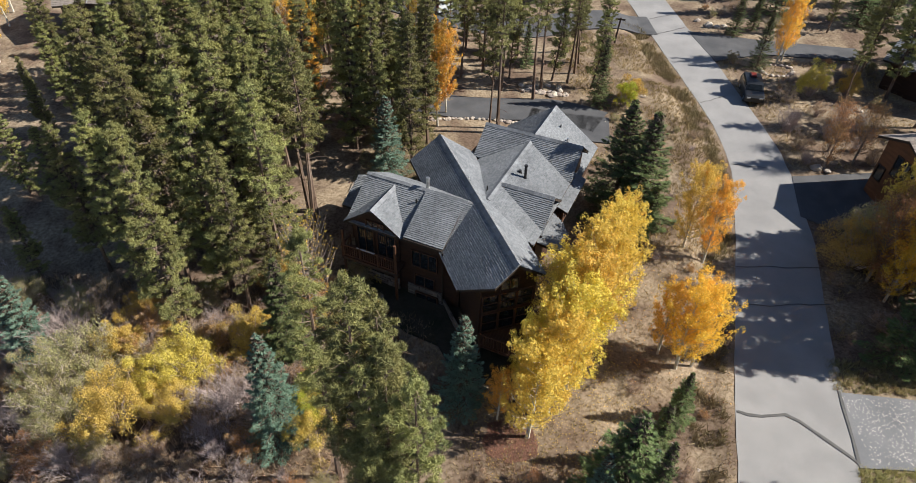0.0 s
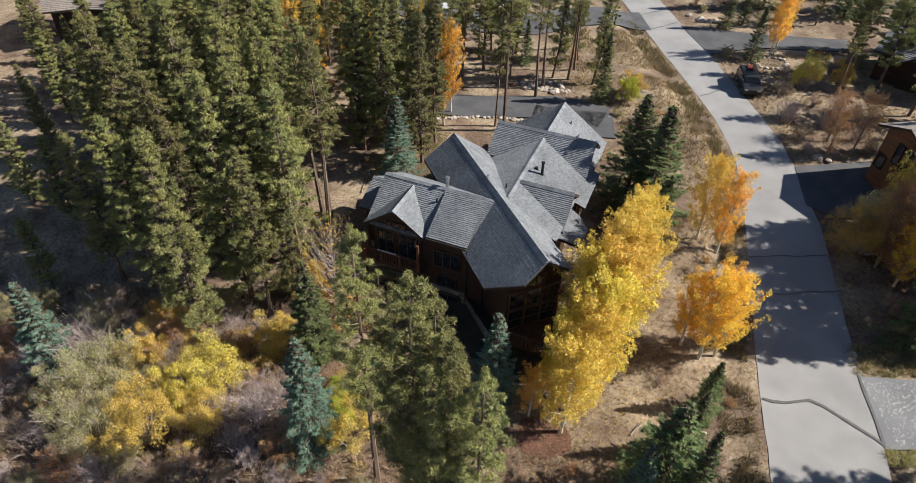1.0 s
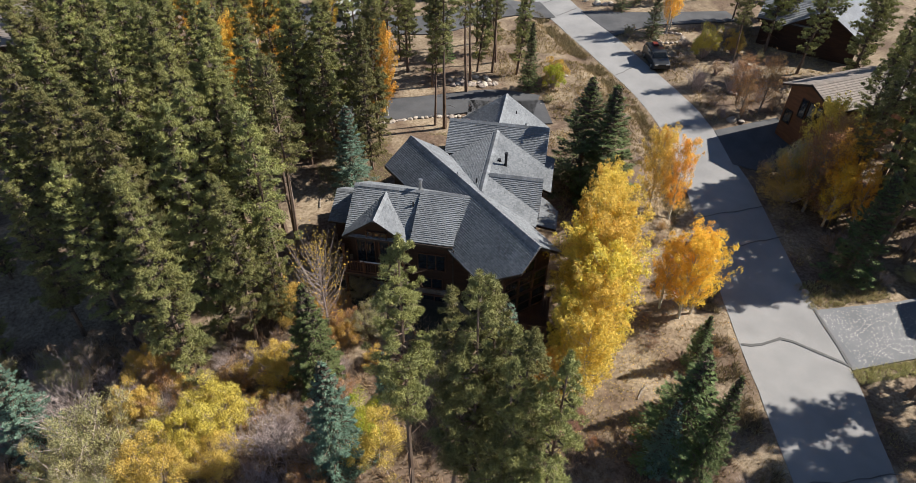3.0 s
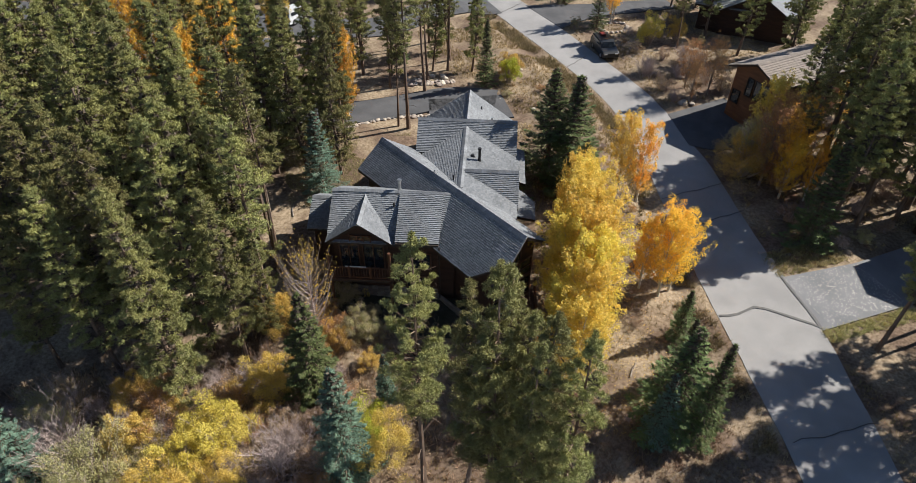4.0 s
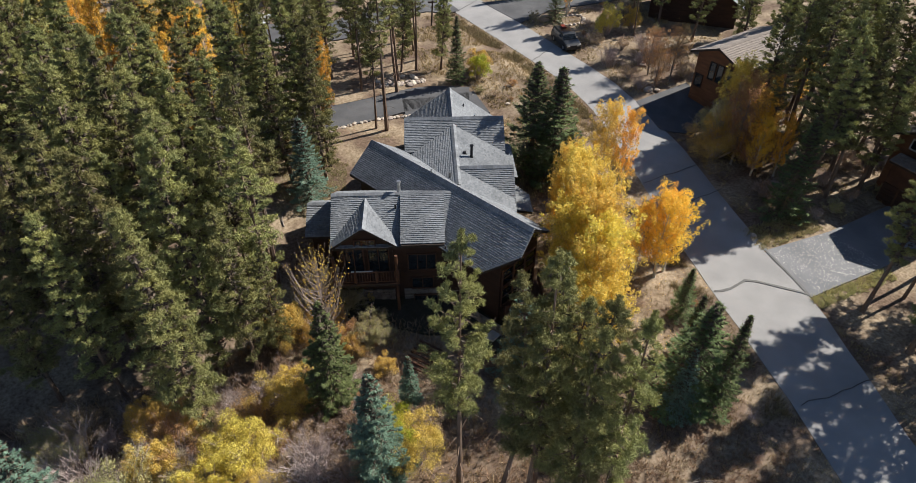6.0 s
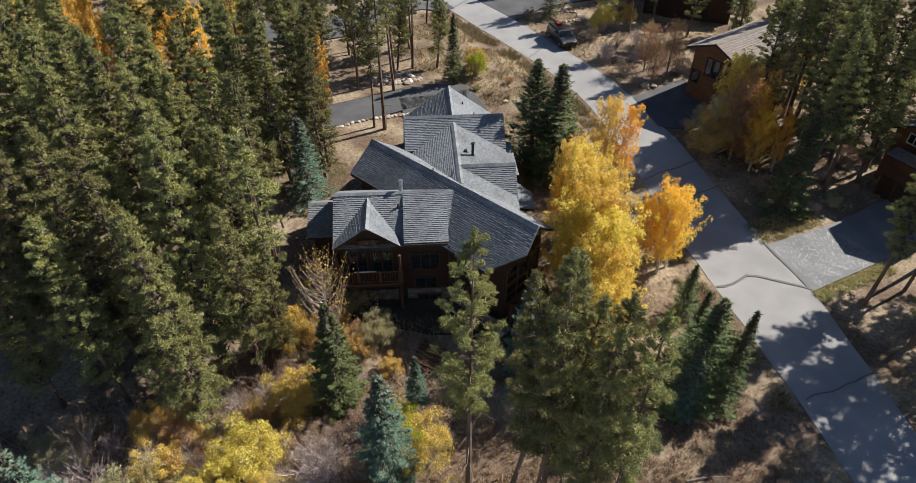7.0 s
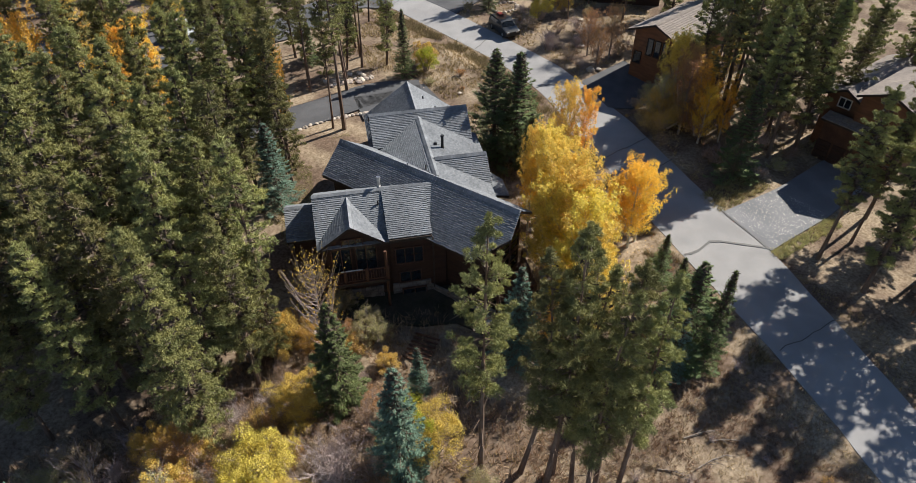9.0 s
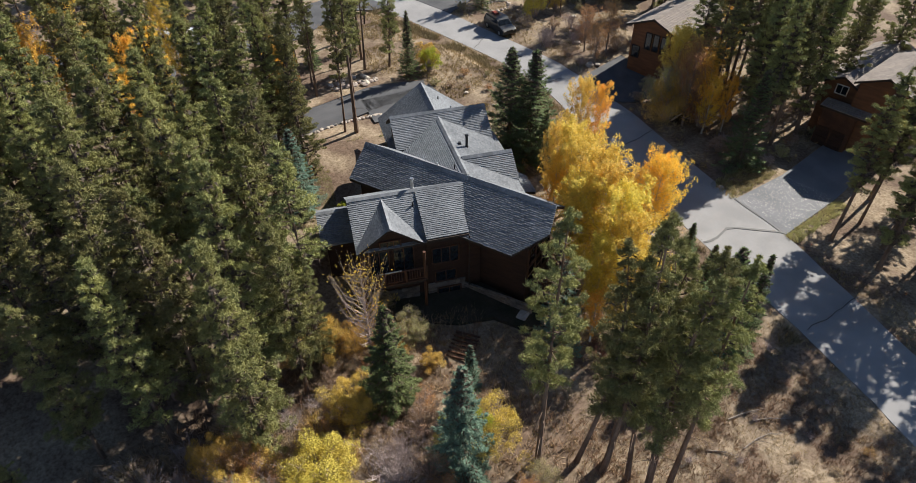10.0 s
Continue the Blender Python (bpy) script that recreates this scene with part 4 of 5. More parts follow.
# patch whose dark colour deepens the shade in front of the house
paved("house_shade_patch", [(-13.2, 36.0), (-11.8, 33.6), (-9.6, 32.0), (-7.6, 30.6), (-5.4, 29.8), (-4.2, 27.6), (-1.6, 27.0), (1.2, 28.4), (0.6, 32.0), (-4.5, 34.8), (-9.0, 37.4)], HOUSE_SHADE, "ground along the house, coloured dark for its deep shade", "soil", up=0.22)


def lane(name, line, width, label):
    rows = []
    pts = [Vector(p) for p in line]
    fine = []
    for i in range(len(pts) - 1):
        for k in range(8):
            p0, p1, p2, p3 = pts[max(i - 1, 0)], pts[i], pts[i + 1], pts[min(i + 2, len(pts) - 1)]
            f = k / 8
            fine.append(0.5 * ((2 * p1) + (p2 - p0) * f + (2 * p0 - 5 * p1 + 4 * p2 - p3) * f * f + (3 * p1 - p0 - 3 * p2 + p3) * f ** 3))
    fine.append(pts[-1])
    for i, p in enumerate(fine):
        d = (fine[min(i + 1, len(fine) - 1)] - fine[max(i - 1, 0)]).normalized()
        n = Vector((-d.y, d.x)) * width / 2
        rows.append((p.x + n.x, p.y + n.y, p.x - n.x, p.y - n.y))
    return strip(name, rows, 0.06, DARK_ASPHALT, label)


lane("side_street", *LANES["side"], "dark asphalt side street under the pines")
lane("driveway_house", *LANES["house"], "curving dark asphalt driveway to the house")
lane("driveway_court", *LANES["court"], "dark asphalt parking court by the garage")


# sealed cracks on the road
def seal(name, line, width):
    bm = bmesh.new()
    last = None
    pts = [Vector(p) for p in line]
    for i, p in enumerate(pts):
        d = (pts[min(i + 1, len(pts) - 1)] - pts[max(i - 1, 0)]).normalized()
        n = Vector((-d.y, d.x)) * width / 2 * (0.8 + 0.4 * ((i * 37) % 10) / 10)
        z = float(level(p.x, p.y)) + 0.062
        pair = [bm.verts.new((p.x + n.x, p.y + n.y, z)), bm.verts.new((p.x - n.x, p.y - n.y, z))]
        if last:
            bm.faces.new((last[0], pair[0], pair[1], last[1]))
        last = pair
    bmesh.ops.recalc_face_normals(bm, faces=bm.faces)
    bmesh.ops.solidify(bm, geom=bm.faces[:], thickness=0.01)
    part(name, from_bm(name, bm, SEAL), road, "dark tar-sealed crack")


def wobble(a, b, n, amp, s):
    a, b = Vector(a), Vector(b)
    d = (b - a)
    q = Vector((-d.y, d.x)).normalized()
    return [tuple(a + d * (i / n) + q * amp * noise.noise((i * 0.45, s, 0))) for i in range(n + 1)]


seal("sealed_crack", [(13.3, 26.6), (13.9, 26.4), (14.7, 26.35), (15.6, 26.5), (16.2, 26.6), (16.9, 26.2), (17.5, 25.6), (18.1, 25.0), (18.6, 24.5), (19.1, 24.0), (19.4, 23.6)], 0.2)
seal("sealed_crack", [(20.2, 28.7), (20.0, 27.5), (19.85, 26.3), (19.7, 25.2), (19.55, 24.3), (19.4, 23.5)], 0.18)
for i, (a, b) in enumerate((((11.4, 16.6), (17.3, 16.2)), ((15.6, 35.5), (22.2, 36.2)), ((16.4, 39.5), (22.8, 40.0)), ((19, 52.5), (22, 52.2)),
                            ((18.4, 63.2), (21.5, 65.0)), ((16.0, 79.5), (20.6, 82.5)), ((15.5, 84), (19.8, 86.5)))):
    seal("sealed_crack", wobble(a, b, 9, 0.25, i), 0.07)


# fallen leaves, grass and litter
def scatter(count, x0, x1, y0, y1, seed, keep):
    rng = np.random.default_rng(seed)
    pts = []
    while len(pts) < count:
        x, y = rng.uniform(x0, x1), rng.uniform(y0, y1)
        if keep(x, y):
            pts.append((x, y))
    return pts, rng


def litter(name, label, category, pts, rng, size, material, up=0.03, pave=None):
    base = np.array([(x, y, (float(level(x, y)) + pave) if pave else ground_z(x, y) + up) for x, y in pts])
    n = len(base)
    az = rng.uniform(0, 6.3, n)
    a = np.stack([np.cos(az), np.sin(az), rng.normal(0, 0.15, n)], axis=1)
    b = np.stack([-np.sin(az), np.cos(az), rng.normal(0, 0.15, n)], axis=1)
    s = size * rng.uniform(0.6, 1.4, (n, 1))
    verts = np.stack([base - a * s * 0.5, base + b * s * 0.4, base + a * s * 0.5, base - b * s * 0.4], axis=1).reshape(-1, 3)
    me = mesh_of(name, verts, np.arange(n * 4).reshape(-1, 4), material)
    return tagged(new(name, me), label, category, kind="stuff")


pts, rng = scatter(800, 20.2, 27, 23.6, 28.3, 3, lambda x, y: True)
litter("fallen_leaves", "pale yellow leaves scattered over an asphalt apron", "leaves", pts, rng, 0.075, WHITE, pave=0.07)
pts, rng = scatter(2600, -3, 9, 20, 34, 4, lambda x, y: not on_road(x, y) and math.hypot(x - 2, y - 26) < 6 + 2 * noise.noise((x, y, 0)))
litter("fallen_leaves", "yellow aspen leaves lying below the trees", "leaves", pts, rng, 0.06, YELLOW)
pts, rng = scatter(700, 7, 17, 27, 44, 5, lambda x, y: not on_road(x, y))
litter("fallen_leaves", "orange aspen leaves lying on the verge", "leaves", pts, rng, 0.06, ORANGE)


pts, rng = scatter(2600, -3.2, 1.8, 21.6, 25.0, 16, lambda x, y: math.hypot((x + 0.7) / 1.4, y - 23.2) < 1.2 + 0.5 * noise.noise((x, y, 4)))
litter("bark_mulch", "red-brown bark mulch round the aspen stems", "mulch", pts, rng, 0.11, MULCH)


def grass(name, label, pts, rng, height, width, blades, material):
    base = np.repeat(np.array([(x, y, ground_z(x, y) - 0.02) for x, y in pts]), blades, axis=0)
    n = len(base)
    base[:, :2] += rng.normal(0, 0.09, (n, 2))
    w = np.stack([rng.normal(0, 0.45, n), rng.normal(0, 0.45, n), np.ones(n)], axis=1)
    az = rng.uniform(0, 6.3, n)
    side = np.stack([np.cos(az), np.sin(az), np.zeros(n)], axis=1) * width * rng.uniform(0.5, 1.2, (n, 1))
    tip = base + w * height * rng.uniform(0.4, 1.3, (n, 1))
    verts = np.stack([base - side, base + side, tip], axis=1).reshape(-1, 3)
    return tagged(new(name, mesh_of(name, verts, np.arange(n * 3).reshape(-1, 3), material)), label, "grass", kind="stuff")


def open_ground(x, y):
    u, v = (x + 2.704) * math.cos(radians(21)) - (y - 36.442) * math.sin(radians(21)), (x + 2.704) * math.sin(radians(21)) + (y - 36.442) * math.cos(radians(21))
    inside = -9 < u < 5.5 and -6 < v < 15
    return not on_road(x, y, 0.15) and not inside and not (19 < x < 36.5 and 23 < y < 29) and not (22.5 < x < 32 and 44 < y < 52.5) and not (-8 < x < 8.5 and 53 < y < 61)


pts, rng = scatter(9000, -12, 19, 8, 46, 6, lambda x, y: open_ground(x, y) and noise.noise((x * 0.35, y * 0.35, 5)) > -0.25)
grass("dry_grass", "short dry tan grass tufts on the verge", pts, rng, 0.2, 0.02, 5, GRASS)
pts, rng = scatter(5500, -8, 8.5, 4, 22, 18, lambda x, y: open_ground(x, y) and noise.noise((x * 0.3, y * 0.3, 11)) > -0.12)
grass("dry_undergrowth", "low red-brown withered undergrowth on the slope", pts, rng, 0.24, 0.022, 6, WITHERED)
pts, rng = scatter(6000, 4, 18.5, 40, 78, 7, lambda x, y: open_ground(x, y) and noise.noise((x * 0.35, y * 0.35, 5)) > -0.2)
grass("dry_grass", "dry tan grass on the road embankment", pts, rng, 0.28, 0.03, 5, GRASS)
pts, rng = scatter(3500, -14, 0, 41, 57, 19, lambda x, y: open_ground(x, y) and off_paving(x, y) > 0.4 and noise.noise((x * 0.4, y * 0.4, 6)) > -0.1)
grass("green_grass", "patchy green and tan lawn behind the house", pts, rng, 0.16, 0.02, 6, OLIVE)
pts, rng = scatter(4500, 20, 45, 28, 76, 8, lambda x, y: open_ground(x, y) and noise.noise((x * 0.3, y * 0.3, 8)) > 0)
grass("dry_grass", "sparse dry grass on open ground", pts, rng, 0.25, 0.03, 5, GRASS)
pts, rng = scatter(5200, -36, -6, 8, 34, 9, lambda x, y: open_ground(x, y) and y < 34 + 0.2 * x + 6)
grass("dry_weeds", "tall brown weeds between the bushes", pts, rng, 0.55, 0.03, 6, BROWN)
pts, rng = scatter(2200, 9, 19, 14, 82, 21, lambda x, y: 0.6 < np.interp(y, ROAD_Y, ROAD_W) - x < 2.6 + 1.2 * noise.noise((y * 0.2, 0, 0)) and noise.noise((x * 0.5, y * 0.5, 2)) > -0.15 + (0.3 if y < 40 else 0))
grass("verge_weeds", "brown and olive weeds along the ditch", pts, rng, 0.45, 0.03, 7, WEED)
pts, rng = scatter(500, 19.9, 26.5, 28.7, 31.2, 10, lambda x, y: True)
grass("green_grass", "green and tan grass along the apron edge", pts, rng, 0.3, 0.03, 7, OLIVE)
pts, rng = scatter(420, 19.2, 27, 22.2, 23.3, 12, lambda x, y: True)
grass("green_grass", "yellowing grass along the apron edge", pts, rng, 0.3, 0.03, 7, OLIVE)


# stones
def stone_mesh(seed, n=1):
    bm = bmesh.new()
    bmesh.ops.create_icosphere(bm, subdivisions=2, radius=0.5)
    for v in bm.verts:
        f = 1 + 0.45 * noise.noise(v.co * 1.7 + Vector((seed * 7.1, 0, 0))) + 0.12 * noise.noise(v.co * 5 + Vector((0, seed * 3.3, 0)))
        v.co = v.co * f
        v.co.z *= 0.7
    return from_bm("boulder", bm, STONE)


BOULDERS = [stone_mesh(i) for i in range(4)]
stone_rng = random.Random(5)


def boulder(x, y, s, label="rounded grey-tan boulder lying on dry ground", group="boulders"):
    ob = tagged(new("boulder", BOULDERS[stone_rng.randrange(4)]), label, "rock", group)
    ob.matrix_world = pose(x, y, ground_z(x, y) + s * 0.12, 0, 0, stone_rng.uniform(0, 360)) @ Matrix.Diagonal((s * stone_rng.uniform(0.8, 1.4), s, s * stone_rng.uniform(0.7, 1.1), 1))
    return ob


for i in range(26):
    f = i / 25
    x = -8.5 + 9.6 * f
    boulder(x + stone_rng.uniform(-0.1, 0.1), 55.5 + 0.8 * math.sin(f * 3.1) + stone_rng.uniform(-0.15, 0.15), stone_rng.uniform(0.35, 0.6), "rounded stone in the drive's edging row", "drive edging stones")
for i in range(22):
    a = stone_rng.uniform(0, 6.3)
    boulder(2.0 + stone_rng.uniform(-2, 2.5), 62.6 + stone_rng.uniform(-1.1, 1.1), stone_rng.uniform(0.4, 0.9), "tan rock in the rockery by the drive", "rockery")
for i in range(18):
    a = i / 18 * 6.28
    boulder(28.6 + 1.7 * math.cos(a), 71.6 + 1.4 * math.sin(a), stone_rng.uniform(0.35, 0.65), "pale stone ringing the aspen bed", "aspen bed stones")
for x, y, s in ((26.6, 52.6, 0.9), (27.4, 52.2, 0.7), (26.0, 53.4, 0.6), (29.5, 57.6, 0.8), (23.6, 83.2, 1.1), (24.6, 82.8, 0.9), (25.6, 83.4, 0.8), (22.5, 84.5, 0.7), (34.5, 63.5, 0.8),
                (20.6, 30.4, 0.45), (11.4, 33.4, 0.7), (11.9, 34.0, 0.5), (9.8, 48.0, 0.4), (11.0, 50.4, 0.35), (10.4, 54.0, 0.5), (12.4, 62.5, 0.5), (7.9, 57.0, 0.4), (13.0, 57.5, 0.4),
                (-4.0, 28.2, 0.8), (-3.0, 30.2, 0.6), (-2.4, 28.9, 0.5), (4.2, 33.0, 0.7), (4.8, 33.6, 0.5), (5.2, 32.6, 0.6), (4.4, 34.4, 0.5), (9.0, 24.0, 0.3), (10.2, 22.6, 0.25)):
    boulder(x, y, s)

# flat stone bench, stacked logs by the house
bm = bmesh.new()
box(bm, -0.75, -0.35, 0.38, 0.75, 0.35, 0.52, 0.04)
box(bm, -0.6, -0.28, -0.1, -0.3, 0.28, 0.38, 0.04)
box(bm, 0.3, -0.28, -0.1, 0.6, 0.28, 0.38, 0.04)
bench = tagged(new("stone_bench", from_bm("stone_bench", bm, CONCRETE)), "pale stone slab bench on the shaded lawn", "bench")
bench.matrix_world = pose(-3.4, 28.9, ground_z(-3.4, 28.9), 0, 0, 25)
log_bm = bmesh.new()
tube(log_bm, (-0.85, 0, 0), (0.85, 0, 0), 0.085, 0.075, 9)
log_me = from_bm("log", log_bm, LOG)
steps = empty("timber_steps", pose(-8.6, 29.0, ground_z(-8.6, 29.0), 0, 0, -55), "row of brown round timbers laid as garden steps", "steps")
for i in range(7):
    part("log", log_me, steps, "", Matrix.Translation((0, (i - 3) * 0.33, 0.05 + 0.03 * i)))

# leaning post with crossbar by the verge
sign = empty("wooden_post", pose(10.9, 75.2, ground_z(10.9, 75.2), 0, 4, 0), "dark wooden post with a short crossbar", "post")
bm = bmesh.new()
tube(bm, (0, 0, -0.3), (0, 0, 3.0), 0.11, 0.09, 10)
part("post", from_bm("post", bm, FASCIA), sign)
bm = bmesh.new()
box(bm, -0.55, -0.07, 2.72, 0.55, 0.07, 2.9, 0.015)
part("crossbar", from_bm("crossbar", bm, FASCIA), sign)


# fallen branches on the slope
def branch(x, y, ln, turn, material=GREY_BARK):
    rng = np.random.default_rng(int(x * 13 + y * 7 + 500))
    limbs = [([(0, 0, 0.06), (ln * 0.5, 0.12, 0.1), (ln, 0.05, 0.08)], [0.05, 0.035, 0.012])]
    for _ in range(7):
        a = rng.uniform(0.25, 0.95) * ln
        s = rng.choice((-1, 1))
        limbs.append(([(a, 0.08, 0.08), (a + 0.25 * ln * rng.uniform(0.5, 1), s * 0.2 * ln * rng.uniform(0.5, 1), 0.2)], [0.02, 0.006]))
    ob = tagged(new("fallen_branch", mesh_of("fallen_branch", *limb_mesh(limbs), material)), "bleached fallen branch lying on dry grass", "branch", "fallen branches")
    ob.matrix_world = pose(x, y, ground_z(x, y), 0, 0, turn)


for x, y, ln, turn in ((1.2, 15.5, 2.6, -20), (2.4, 14.6, 2.2, -35), (0.4, 13.8, 2.4, -10), (3.2, 16.6, 1.6, 15), (-1.5, 15.0, 1.8, -50), (-17.0, 19.5, 2.2, 30), (-22.0, 27.8, 2.4, 70), (-28, 26.8, 3.0, 110), (-12.5, 41.5, 2.2, 20), (-14.0, 44.0, 1.8, 80), (4.5, 23.5, 1.4, 40)):
    branch(x, y, ln, turn)


# neighbouring houses
def gable_house(name, label, at, along, length, half, slope, ridge_z, base_z, over=0.5, shingle=BROWN_SHINGLE, wall=SIDING, seed=40):
    al = Vector((*along, 0)).normalized()
    h = empty(name, Matrix.Translation((at[0], at[1], 0)) @ Matrix.Rotation(math.atan2(al.y, al.x), 4, "Z"), label, "house")
    slope_parts(h, (0, 0, ridge_z), (1, 0), (0, 1), slope, [(0, 0), (length, 0), (length, half), (0, half)], shingle, 0.26, seed)
    slope_parts(h, (0, 0, ridge_z), (1, 0), (0, -1), slope, [(0, 0), (length, 0), (length, half), (0, half)], shingle, 0.26, seed + 1)
    ridge_caps(h, (0, 0, ridge_z), (length, 0, ridge_z), slope, slope, (0, 1), shingle)
    gable_wall(h, (0, 0), (1, 0), over, length - over, half - over, half - over, slope, slope, ridge_z - 0.03, base_z, wall)
    return h


cabin = gable_house("cabin", "brown timber cabin with brown shingle roof beside the road", (29.6, 47.4), (0.98, 0.18), 11.0, 3.1, 0.4, 8.1, 0.8, 0.6, BROWN_SHINGLE, CEDAR, 50)
for v in (-1.5, -0.6, 0.3):
    window(cabin, (0.56, v + 0.5, 4.6), (0, -1), 0.6, 1.7, 1, 1, FASCIA)
window(cabin, (0.56, 2.2, 3.4), (0, -1), 0.8, 1.2, 1, 1, FASCIA)
lodge = gable_house("lodge", "brown timber house with tan shingle roof above the driveway", (35.4, 29.8), (0.99, 0.08), 13.0, 2.3, 0.5, 6.9, -0.2, 0.6, BROWN_SHINGLE, CEDAR, 54)
slope_parts(lodge, (-0.3, 0.6, 4.75), (0, -1), (-1, 0), 0.25, [(0, 0), (4.2, 0), (4.2, 1.3), (0, 1.3)], BROWN_SHINGLE, 0.26, 58)
gable_wall(lodge, (-0.3, -2.6), (0, 1), 0, 3.0, 0.9, 2.0, 0.0, 0.0, 4.6, -0.2, LOG)
window(lodge, (0.56, 0.5, 5.0), (0, -1), 1.0, 0.8, 2, 1, WHITE)
bm = bmesh.new()
tube(bm, (4.2, -1.2, 6.0), (4.2, -1.2, 7.1), 0.09, 0.09, 10)
part("roof_vent", from_bm("roof_vent", bm, BLACK), lodge)
for i in range(2):
    bm = bmesh.new()
    for j in range(4):
        box(bm, -1.3, -2.3 + i * 1.4, 0.35 + j * 0.5, -1.2, -1.1 + i * 1.4, 0.35 + j * 0.5 + 0.48, 0.015)
    part("garage_door", from_bm("garage_door", bm, SIDING), lodge)
# gabled block added beside the lodge only to cast the shadow on the apron
for out in (1, -1):
    slope_parts(lodge, (-0.9, -3.75, 8.3), (1, 0), (0, out), 0.45, [(0, 0), (9, 0), (9, 2.6), (0, 2.6)], BROWN_SHINGLE, 0.26, 70 + out)
ridge_caps(lodge, (-0.9, -3.75, 8.3), (8.1, -3.75, 8.3), 0.45, 0.45, (0, 1), BROWN_SHINGLE)
gable_wall(lodge, (-0.9, -3.75), (1, 0), 0.4, 8.6, 2.2, 2.2, 0.45, 0.45, 8.27, -0.2, CEDAR)
villa = gable_house("villa", "grey-roofed timber house behind bare shrubs", (42.8, 63.8), (0.7, 0.71), 13.0, 4.6, 0.6, 7.9, 1.5, 0.6, SLATE_SHINGLE, SIDING, 60)
slope_parts(villa, (4.0, 0.5, 7.4), (0, 1), (-1, 0), 0.5, [(0, 0), (6.7, 0), (6.7, 3.6), (0, 3.6)], SLATE_SHINGLE, 0.26, 63)
slope_parts(villa, (4.0, 0.5, 7.4), (0, 1), (1, 0), 0.5, [(0, 0), (6.7, 0), (6.7, 3.6), (0, 3.6)], SLATE_SHINGLE, 0.26, 64)
ridge_caps(villa, (4.0, 0.5, 7.4), (4.0, 7.2, 7.4), 0.5, 0.5, (1, 0), SLATE_SHINGLE)
gable_wall(villa, (4.0, 0.5), (0, 1), 0, 6.1, 3.1, 3.1, 0.5, 0.5, 7.35, 1.5, SIDING)
bm = bmesh.new()
tube(bm, (3.0, -1.2, 6.8), (3.0, -1.2, 8.0), 0.1, 0.1, 10)
part("roof_vent", from_bm("roof_vent", bm, BLACK), villa)
shed = empty("brown_house", Matrix.Translation((-46.9, 68.15, 0)), "dark brown timber house with grey-brown roof in the wood", "house")
for k, (along, down, wide) in enumerate((((1, 0), (0, -1), 6.5), ((-0.92, -0.39), (0.39, -0.92), 3.4))):
    top = (-5 * down[0], -5 * down[1], 9.88)
    slope_parts(shed, top, along, down, 0.45, [(-1.02, 0), (wide, 0), (wide, 5), (0, 5)], BROWN_SHINGLE, 0.26, 66 + k)
    slope_parts(shed, top, along, (-down[0], -down[1]), 0.45, [(1.1, 0), (wide, 0), (wide, 4), (1.9, 4)], BROWN_SHINGLE, 0.26, 68 + k)
    gable_wall(shed, top[:2], along, 0.4, wide - 0.5, 3.6, 3.6, 0.45, 0.45, 9.84, 2.5, SIDING)
bm = bmesh.new()
tube(bm, (0, 0, 7.68), (-1.02, 5, 9.95), 0.07, 0.07, 6)
part("valley_flashing", from_bm("valley_flashing", bm, METAL), shed, "pale metal valley flashing")
bm = bmesh.new()
tube(bm, (-0.9, 0.3, 2.5), (-0.9, 0.3, 7.4), 0.2, 0.16, 10)
part("log_post", from_bm("log_post", bm, LOG), shed, "red-brown log porch post")


